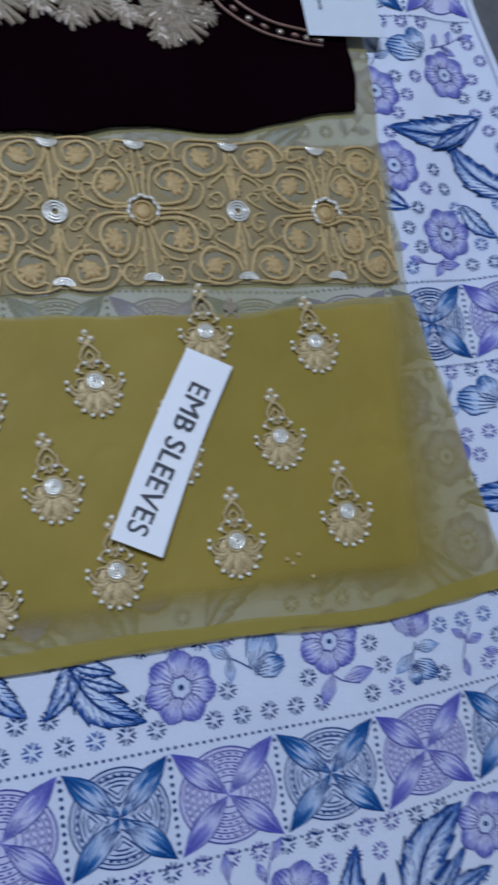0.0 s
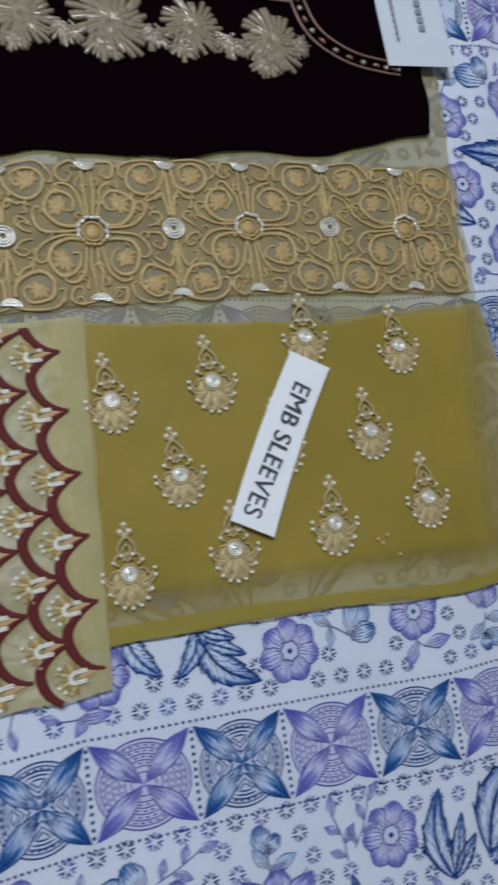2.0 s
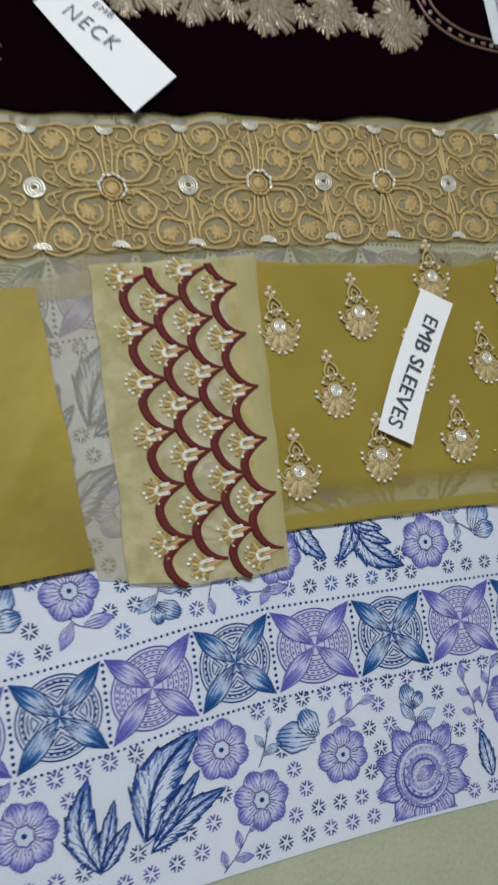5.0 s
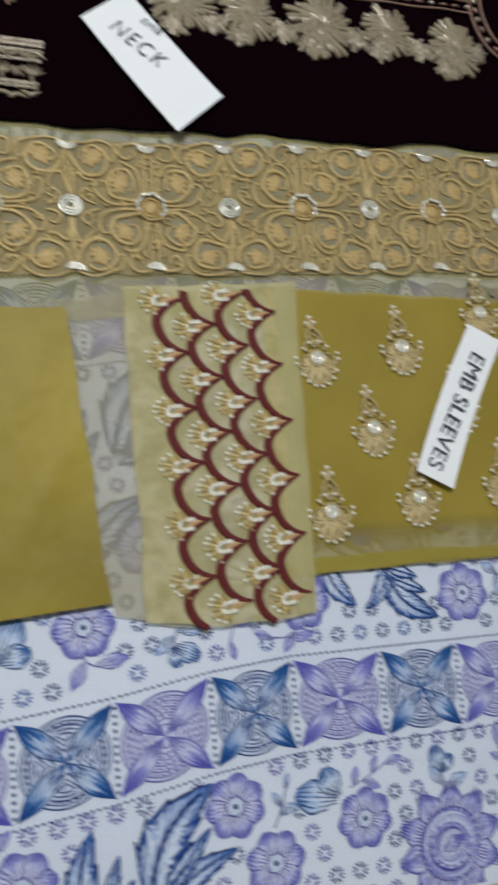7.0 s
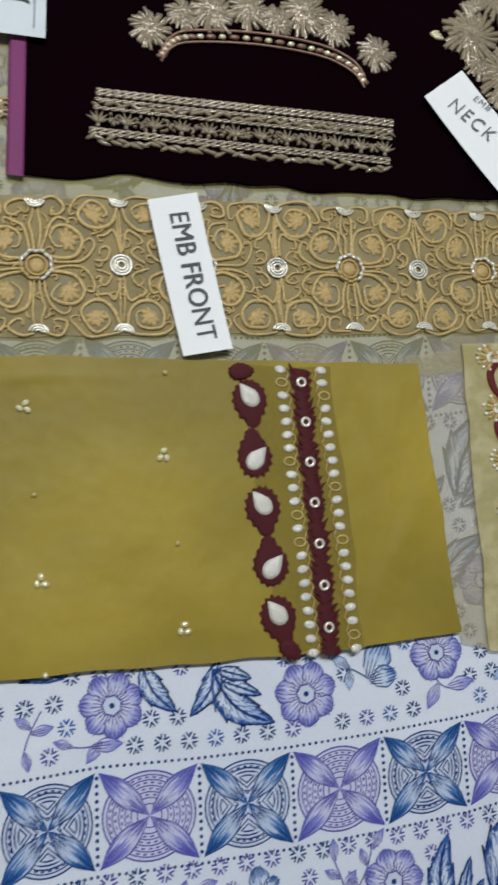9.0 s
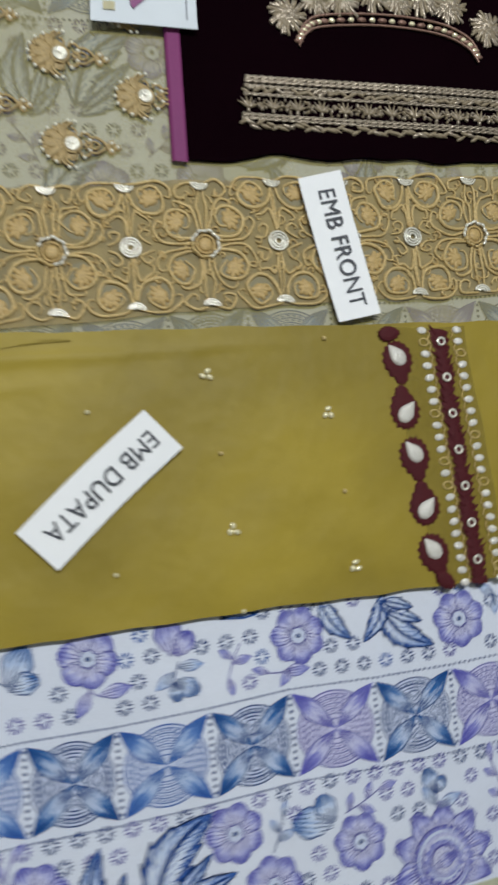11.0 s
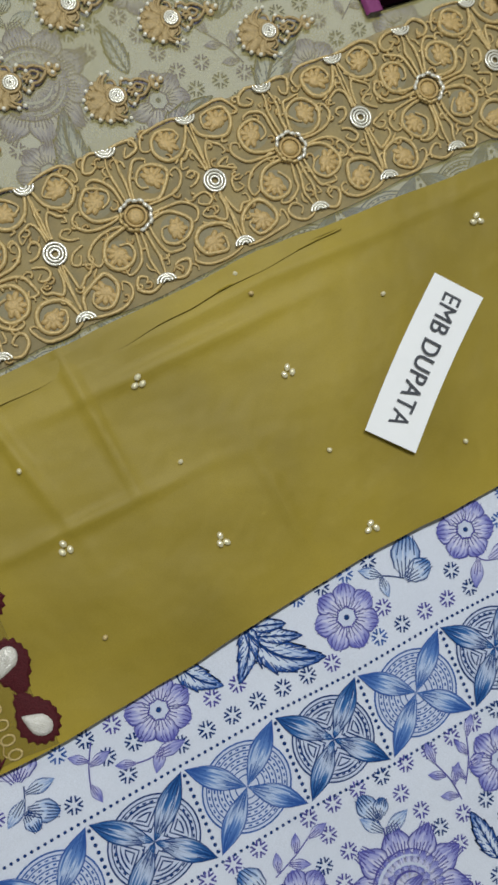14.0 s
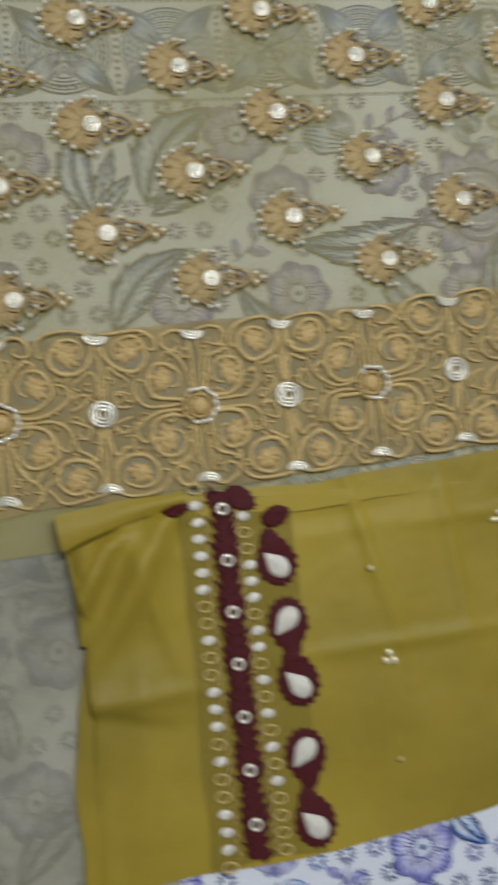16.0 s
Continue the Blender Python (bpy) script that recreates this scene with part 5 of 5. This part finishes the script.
def scarf_relief(u, v, x, y):
    d = v * 0.215
    h = 0.0010 * math.exp(-((d - 0.013 - 0.006 * math.sin(7 * x)) / 0.0035) ** 2) * smooth(-0.35, -0.55, x)
    h += 0.0008 * math.exp(-((d - 0.028 - 0.01 * math.sin(5 * x + 1)) / 0.006) ** 2) * smooth(-0.5, -0.6, x)
    e = x + 1.035 - 0.1 * (0.2 - y)
    h += 0.0015 * math.exp(-((e - 0.022 - 0.01 * math.sin(14 * y)) / 0.008) ** 2) + 0.001 * math.exp(-((e - 0.006) / 0.004) ** 2)
    # the gathered corner: a crease, a valley under it and a swell beside that
    near = smooth(-0.955, -1.0, x)
    if near > 0:
        ac = (y - 0.204) * 0.911 - (x + 0.997) * 0.412
        vx = -1.001 - (0.193 - y) * 0.45
        w = smooth(0.105, 0.15, y) * smooth(0.0, -0.007, ac)
        h += w * (0.0095 * math.exp(-((x - vx + 0.013) / 0.0065) ** 2) + 0.0085 * math.exp(-((x - vx - 0.013) / 0.0085) ** 2))
        h += near * 0.0035 * smooth(0.002, -0.004, ac) * smooth(0.12, 0.17, y)
        h += near * 0.0040 * smooth(0.086, 0.094, y + 0.003 * math.sin(50 * x)) * smooth(0.135, 0.10, y)
    h += 0.0005 * math.sin(60 * x + 20 * math.sin(9 * y)) * smooth(-0.70, -0.86, x) * smooth(0.9, 0.3, v)
    h += 0.0006 * math.sin(34 * x + 25 * y + 2 * math.sin(20 * y))
    for px, py, dx, dy, ln, w, s in ((-0.86, 0.20, 0.35, -1.0, 0.07, 0.004, 0.0016), (-0.80, 0.19, 0.2, -1.0, 0.06, 0.004, 0.0014), (-0.83, 0.13, 1.0, 0.12, 0.08, 0.004, 0.0012), (-0.99, 0.16, 0.4, -1, 0.05, 0.006, 0.002),
                                     (-1.0, 0.10, 1.0, 0.1, 0.05, 0.005, 0.0014), (-0.23, 0.21, 0.5, -1.0, 0.06, 0.008, 0.0006), (-0.22, 0.17, -0.5, -1.0, 0.05, 0.008, 0.0005), (-0.70, 0.10, 0.2, -1, 0.05, 0.005, 0.0009), (-0.74, 0.215, 1, 0.15, 0.1, 0.005, 0.0012)):
        n = math.hypot(dx, dy)
        al, ac = ((x - px) * dx + (y - py) * dy) / n, (-(x - px) * dy + (y - py) * dx) / n
        h += 2.0 * s * math.exp(-(al / ln) ** 2 - (ac / w) ** 2)
    return h


mb = cloth(DT, DB, DZ, 240, 70, 0.002, 41, scarf_relief, 0.004, [(0, 0.0), (0.06, -0.002), (0.18, 0.002), (0.28, 0.008), (0.39, 0.004), (0.52, 0.004), (0.7, 0.001), (0.86, -0.002), (1, -0.004)])
part("silk", mb, "olive", scarf)
mb = cloth([(-1.040, 0.196), (-0.994, 0.211), (-0.893, 0.220), (-0.783, 0.241), (-0.661, 0.262), (-0.60, 0.268)],
           [(-1.036, 0.178), (-0.99, 0.199), (-0.893, 0.210), (-0.783, 0.229), (-0.661, 0.254), (-0.60, 0.2675)], DZ + 0.0017, 160, 6, 0.003, 43, None, 0.0012)
part("folded_hem", mb, "olive", scarf)
mb = cloth([(-1.027, 0.142), (-1.012, 0.142)], [(-1.024, -0.006), (-1.004, -0.004)], DZ - 0.0022, 24, 40, 0.003, 45, lambda u, v, x, y: 0.001 * math.sin(3 * u), 0.003, [(0, 0.002), (0.2, -0.002), (0.35, -0.006), (0.7, -0.005), (1, 0.0)])
part("under_layer", mb, "olive", scarf)


mb = cloth([(-1.045, 0.206), (-1.010, 0.214), (-0.972, 0.221)], [(-1.041, 0.184), (-1.020, 0.193), (-0.996, 0.205), (-0.972, 0.212)], DZ + 0.0075, 40, 14, 0.003, 47,
           lambda u, v, x, y: 0.0025 * math.sin(math.pi * v) - 0.0045 * u, 0.0045)
part("folded_flap", mb, "olive", scarf)
mb = cloth([(-1.040, 0.184), (-1.016, 0.192)], [(-1.031, 0.132), (-1.024, 0.130)], DZ + 0.001, 16, 30, 0.002, 48,
           lambda u, v, x, y: 0.0105 * math.sin(math.pi * u) * (1 - v) ** 0.7, 0.003)
part("gathered_fold", mb, "olive", scarf)


def S3(x, y, z):
    """A place on the scarf's uneven top."""
    t, w = at_x(DT, x), at_x(DB, x)
    return P3(x, y, z + scarf_relief(0.5, (t - y) / (t - w), x, y))


for x, y in ((-0.767, 0.206), (-0.747, 0.091), (-0.648, 0.065), (-0.477, 0.131), (-0.499, 0.247), (-0.669, 0.183), (-0.402, 0.222), (-0.379, 0.103), (-0.843, 0.119)):
    mb = MB()
    for k in range(3):
        a = 1.57 + math.tau * k / 3 + rnd.uniform(-0.3, 0.3)
        mb.dome(S3(x + 0.0031 * math.cos(a), y + 0.0031 * math.sin(a), DZ + 0.0008), 0.0028, 0.0021, 0.0018, rnd.random() * 3, 8)
    part("bead_cluster", mb, "sequin", scarf, "three silver-gold beads")
for x, y in ((-0.682, 0.257), (-0.676, 0.241), (-0.757, 0.148), (-0.659, 0.124), (-0.586, 0.215), (-0.563, 0.099), (-0.405, 0.281), (-0.388, 0.161), (-0.469, 0.071), (-0.487, 0.188), (-0.855, 0.174), (-0.837, 0.058)):
    mb = MB()
    mb.dome(S3(x, y, DZ + 0.0008), 0.002, 0.0017, 0.0018, rnd.random() * 3, 8)
    part("bead", mb, "sequin" if rnd.random() < 0.6 else "tan_thread", scarf, "single small bead")


def jagged(mb, x, y, rx, ry, h, ang, tear, n=34, z=0.0):
    ca, sa = math.cos(ang), math.sin(ang)
    rows = []
    for f, k in ((1.0, 0.0), (0.88, 0.7), (0.5, 1.0), (0.001, 1.0)):
        row = []
        for i in range(n):
            t = math.tau * i / n
            j = 1 + (rnd.uniform(0.04, 0.15) if i % 2 else -0.04) * (f == 1.0)
            a, b = rx * f * j * math.cos(t), ry * f * j * math.sin(t) * (1 - 0.5 * tear * max(0, math.cos(t)) ** 2)
            a *= 1 + 0.4 * tear * max(0, math.cos(t)) ** 3
            row.append(S3(x + a * ca - b * sa, y + a * sa + b * ca, z + h * k))
        rows.append(row)
    mb.grid(rows, None, 0, True)


def lace_band(ovals, spine, drops, lean, share):
    for (x0, y0), (x1, y1) in ovals:
        count = int(math.dist((x0, y0), (x1, y1)) / 0.0098)
        for i in range(count + 1):
            t = i / count
            bright = rnd.random() < share
            mb = MB()
            c = (x0 + (x1 - x0) * t + rnd.uniform(-0.0005, 0.0005), y0 + (y1 - y0) * t)
            if bright:
                mb.dome(S3(*c, DZ + 0.001), 0.0043, 0.0031, 0.0012, lean + rnd.uniform(-0.25, 0.25), 10)
            else:
                mb.tube([S3(c[0] + 0.0042 * math.cos(k), c[1] + 0.0031 * math.sin(k), DZ + 0.0011) for k in (math.tau * q / 10 for q in range(11))], 0.0007, 5)
            part("oval_sequin", mb, "silver_oval" if bright else "tan_thread", scarf)
        mb = MB()
        mb.tube([S3(x0 + (x1 - x0) * i / (4 * count) + 0.005 * (1 if x0 < spine[0][0] else -1) + 0.0012 * math.sin(i * math.pi / 2), y0 + (y1 - y0) * i / (4 * count), DZ + 0.0012) for i in range(4 * count + 1)], 0.0005, 4)
        part("stem_cord", mb, "cord", scarf)
    (x0, y0), (x1, y1) = spine
    mb = MB()
    steps = 70
    rows = []
    for i in range(steps + 1):
        t = i / steps
        w = 0.0078 + 0.0016 * math.sin(t * math.tau * 7) + (0.0022 if i % 2 else -0.0008)
        cx, cy = x0 + (x1 - x0) * t, y0 + (y1 - y0) * t
        rows.append([S3(cx + w * s, cy + (0.0015 if i % 2 else 0) * abs(s), DZ + 0.0008 + h) for s, h in ((-1, -0.001), (-0.6, 0.001), (0, 0.0015), (0.6, 0.001), (1, -0.001))])
    mb.grid(rows)
    for i in range(64):
        t = (i + rnd.random()) / 64
        s = 1 if i % 2 else -1
        cx, cy = x0 + (x1 - x0) * t + s * rnd.uniform(0.003, 0.006), y0 + (y1 - y0) * t
        mb.dome(S3(cx, cy, DZ + 0.0010), rnd.uniform(0.0035, 0.0055), 0.0013, 0.0016, math.pi / 2 - s * rnd.uniform(0.5, 1.1) + (math.pi if rnd.random() < 0.3 else 0), 7, 0, 0.9)
    part("feathered_braid", mb, "maroon_dark", scarf, "feathery maroon stitched braid")
    for i in range(7):
        t = (i + 0.35) / 7
        mb = MB()
        c = S3(x0 + (x1 - x0) * t, y0 + (y1 - y0) * t, DZ + 0.0030)
        mb.torus(c, 0.0030, 0.0011, 14, 5)
        part("sequin_ring", mb, "mirror", scarf, "small silver sequin ring")
    for x, y, a, tail in drops:
        mb = MB()
        jagged(mb, x + 0.003 * math.cos(tail), y + 0.003 * math.sin(tail), 0.0160, 0.0128, 0.0017, tail, 0.75, z=DZ + 0.0004)
        jagged(mb, x + 0.016 * math.cos(tail), y + 0.016 * math.sin(tail), 0.0075, 0.0062, 0.0014, tail, 0.0, 22, z=DZ + 0.0003)
        pad = part("maroon_drop", mb, "maroon_dark", scarf, "maroon satin-stitched drop", False)
        mb = MB()
        mb.dome(S3(x, y, DZ + 0.0020), 0.0084, 0.0066, 0.0020, a, 14, 0, 0.9)
        for k in range(7):
            o = 0.0013 * (k - 3)
            pts = []
            for t in (-1, -0.4, 0.3, 1):
                w = o * (1.0 if t < 0.2 else 0.55)
                pts.append(S3(x - w * math.sin(a) + 0.0065 * t * math.cos(a), y + w * math.cos(a) + 0.0065 * t * math.sin(a), DZ + 0.0040 - 0.0012 * t * t - 60 * o * o))
            mb.tube(pts, 0.0006, 4)
        part("silver_drop", mb, "silver_oval", pad, "silver thread drop")


for tp, bt in (([(-0.350, 0.292), (-0.280, 0.299)], [(-0.310, 0.088), (-0.246, 0.094)]), ([(-0.976, 0.214), (-0.908, 0.221)], [(-0.952, 0.001), (-0.884, 0.008)])):
    part("lace_net", cloth(tp, bt, DZ + 0.0007, 14, 60, 0.003, 51, scarf_relief, 0.0), "lace_ground", scarf, "brownish net under the lace")
lace_band([((-0.320, 0.293), (-0.286, 0.089)), ((-0.288, 0.296), (-0.253, 0.093))], ((-0.305, 0.295), (-0.272, 0.088)),
          [(-0.342, 0.27, 2.3, -1.35), (-0.335, 0.224, 0.95, 1.75), (-0.328, 0.192, 2.3, -1.35), (-0.319, 0.147, 0.95, 1.75), (-0.313, 0.115, 2.3, -1.2)], 0.1, 0.85)
lace_band([((-0.966, 0.222), (-0.942, 0.002)), ((-0.936, 0.206), (-0.909, 0.010))], ((-0.950, 0.221), (-0.925, 0.006)),
          [(-0.914, 0.176, 2.4, 1.9), (-0.908, 0.144, -2.2, -1.4), (-0.900, 0.104, 2.4, 1.9), (-0.897, 0.066, -2.2, -1.4), (-0.890, 0.022, 2.4, 1.9)], 0.1, 0.55)
for x, y, rx, a in ((-0.350, 0.288, 0.009, 0.2), (-0.303, 0.091, 0.009, -0.6), (-0.916, 0.206, 0.009, 0.4), (-0.978, 0.211, 0.008, 0.0), (-0.938, 0.217, 0.010, -0.5)):
    mb = MB()
    jagged(mb, x, y, rx, rx * 0.7, 0.0022, a, 0.3, 26, DZ + 0.0012)
    part("maroon_scrap", mb, "maroon_dark", scarf, "", False)


# ---- paper labels and cards ----
def paper(name, a, b, c, d, z, label, category, bow=0.0012, sag=0.0):
    """Corners in order round the sheet; a to d is the way the writing runs, a to b its upward side."""
    mb = MB()
    for top in (1, 0):
        rows = []
        for i in range(13):
            t = i / 12
            row = []
            for j in range(5):
                s = j / 4
                x = (a[0] * (1 - t) + d[0] * t) * (1 - s) + (b[0] * (1 - t) + c[0] * t) * s
                y = (a[1] * (1 - t) + d[1] * t) * (1 - s) + (b[1] * (1 - t) + c[1] * t) * s
                bend = sag * math.sin(math.pi * t)
                row.append((x + bend * (d[1] - a[1]), y - bend * (d[0] - a[0]), z + bow * (2 * t - 1) ** 2 + (0.0003 if top else 0)))
            rows.append(row if top else row[::-1])
        mb.grid(rows)
    return mb


def writing(text, parent, start, way, size, z, mat, thick=0.0, squeeze=1.0, name="writing", narrow=1.0):
    cu = bpy.data.curves.new(name, "FONT")
    cu.body, cu.size, cu.extrude, cu.bevel_depth, cu.bevel_resolution = text, size, 0.00005, thick, 0
    cu.space_character = squeeze
    cu.shear = 0.22 if name == "handwriting" else 0.0
    cu.offset = -0.00012 if name == "handwriting" else 0.0
    cu.materials.append(M[mat])
    ob = new(name, cu)
    ob.parent = parent
    ob.matrix_basis = pose(start[0], start[1], z, 0, 0, math.degrees(math.atan2(way[1], way[0]))) @ Matrix.Diagonal((narrow, 1, 1, 1))
    return ob


def mid(p, q, t):
    return tuple(a + (b - a) * t for a, b in zip(p, q))


def bar(parent, a, d, up, w, z, mat, name="printed_line"):
    mb = MB()
    n = math.hypot(*up)
    ux, uy = up[0] / n * w / 2, up[1] / n * w / 2
    mb.face([(a[0] - ux, a[1] - uy, z), (d[0] - ux, d[1] - uy, z), (d[0] + ux, d[1] + uy, z), (a[0] + ux, a[1] + uy, z)])
    return part(name, mb, mat, parent)


def label_strip(kind, a, b, c, d, z, label, text, size, lead, low, thick, squeeze=1.0, sag=0.0, turn=0.0):
    ob = thing(kind, label, "label", "paper labels on the fabrics")
    part("paper", paper(kind, a, b, c, d, z, label, "label", 0.0016, sag), "paper", ob)
    way, up = (d[0] - a[0], d[1] - a[1]), (b[0] - a[0], b[1] - a[1])
    s = (a[0] + way[0] * lead + up[0] * low, a[1] + way[1] * lead + up[1] * low)
    if text:
        q = math.radians(turn)
        way = (way[0] * math.cos(q) - way[1] * math.sin(q), way[0] * math.sin(q) + way[1] * math.cos(q))
        writing(text, ob, s, way, size, z + 0.0017, "ink", thick, 1.03, "writing", squeeze)
    return ob


LABZ = 0.0105
label_strip("paper_label", (0.117, 0.332), (0.148, 0.320), (0.097, 0.194), (0.065, 0.207), LABZ, "white paper strip reading EMB SLEEVES on the olive sleeve piece", "EMB SLEEVES", 0.0198, 0.14, 0.34, 0.00014, 0.95, 0.014, -2.5)
label_strip("paper_label", (-0.427, 0.408), (-0.391, 0.420), (-0.357, 0.304), (-0.393, 0.294), LABZ, "white paper strip reading EMB FRONT on the gold border", "EMB FRONT", 0.0208, 0.10, 0.36, 0.00012, 0.86)
label_strip("paper_label", (-0.546, 0.218), (-0.517, 0.191), (-0.603, 0.103), (-0.632, 0.129), LABZ + 0.001, "white paper strip reading EMB DUPATA on the olive scarf", "EMB DUPATA", 0.0196, 0.06, 0.31, 0.00012, 0.86, 0.012)
neck = label_strip("paper_label", (-0.208, 0.536), (-0.174, 0.567), (-0.097, 0.494), (-0.132, 0.457), LABZ + 0.001, "white paper strip with handwritten EMB NECK on the velvet", "", 0.02, 0.1, 0.3, 0)
writing("NECK", neck, (-0.188, 0.532), (0.064, -0.040), 0.0185, LABZ + 0.0026, "pen", 0.0, 1.25, "handwriting", 0.84)
writing("EMB", neck, (-0.164, 0.543), (0.04, -0.022), 0.0085, LABZ + 0.0026, "pen", 0.00006, 1.2, "handwriting")

card = thing("shop_card", "white printed shop card lying over the velvet neckline", "card")
ca, cb, cc, cd = (0.199, 0.735), (0.262, 0.745), (0.285, 0.595), (0.220, 0.585)
part("paper", paper("card", ca, cb, cc, cd, LABZ, "", "", 0.001), "card", card)
for s, t0, t1, w, m in ((0.62, 0.12, 0.80, 0.0060, "grey_ink"), (0.22, 0.05, 0.86, 0.0030, "grey_ink")):
    n = 13 if s > 0.5 else 21
    for i in range(n):
        u0, u1 = t0 + (t1 - t0) * i / n, t0 + (t1 - t0) * (i + 0.72) / n
        bar(card, mid(mid(ca, cd, u0), mid(cb, cc, u0), s), mid(mid(ca, cd, u1), mid(cb, cc, u1), s), (cb[0] - ca[0], cb[1] - ca[1]), w, LABZ + 0.0020, m)

tag = thing("shop_card", "white shop card with a coloured dress picture beside the velvet", "card")
ta, tb, tc_, td = (-0.596, 0.645), (-0.518, 0.654), (-0.509, 0.519), (-0.591, 0.512)
TZ = LABZ + 0.0008
part("paper", paper("card", ta, tb, tc_, td, TZ, "", "", 0.001), "card", tag)


def on_tag(s, t):
    return mid(mid(ta, td, t), mid(tb, tc_, t), s)


SK = [("gold_ink", 0), ("pink_a", 1), ("gold_ink", 2), ("pink_b", 3), ("gold_ink", 4), ("pink_c", 5)]
M["pink_a"] = plain_mat("orange_ink", (0.55, 0.25, 0.12), 0.6)
M["pink_b"] = plain_mat("red_ink", (0.45, 0.10, 0.10), 0.6)
M["pink_c"] = plain_mat("plum_ink", (0.28, 0.08, 0.22), 0.6)
wx, wy = 0.66, 0.76
for m, i in SK:
    mb = MB()
    a0, a1 = math.radians(145 + 11.5 * i), math.radians(145 + 11.5 * (i + 1))
    pts = [(wx, wy)] + [(wx + 0.32 * math.cos(a) * (1.0 + 0.04 * (k % 2)), wy - 0.27 * math.sin(a)) for k, a in enumerate((a0, (a0 + a1) / 2, a1))]
    mb.face([(*on_tag(*p), TZ + 0.0020) for p in pts])
    part("skirt_panel", mb, m, tag)
mb = MB()
mb.face([(*on_tag(*p), TZ + 0.0021) for p in ((0.66, 0.72), (0.80, 0.715), (0.86, 0.695), (0.84, 0.745), (0.80, 0.755), (0.84, 0.765), (0.86, 0.81), (0.80, 0.795), (0.66, 0.795))])
part("bodice", mb, "ink", tag, "black bodice of the pictured dress")
for i in range(7):
    t0 = 0.46 + 0.07 * i
    bar(tag, on_tag(0.17, t0), on_tag(0.17, t0 + 0.05), (tb[0] - ta[0], tb[1] - ta[1]), 0.009 if i else 0.015, TZ + 0.002, "gold_ink")
bar(tag, on_tag(0.90, 0.55), on_tag(0.90, 0.95), (1, 0.1), 0.0012, TZ + 0.002, "grey_ink")
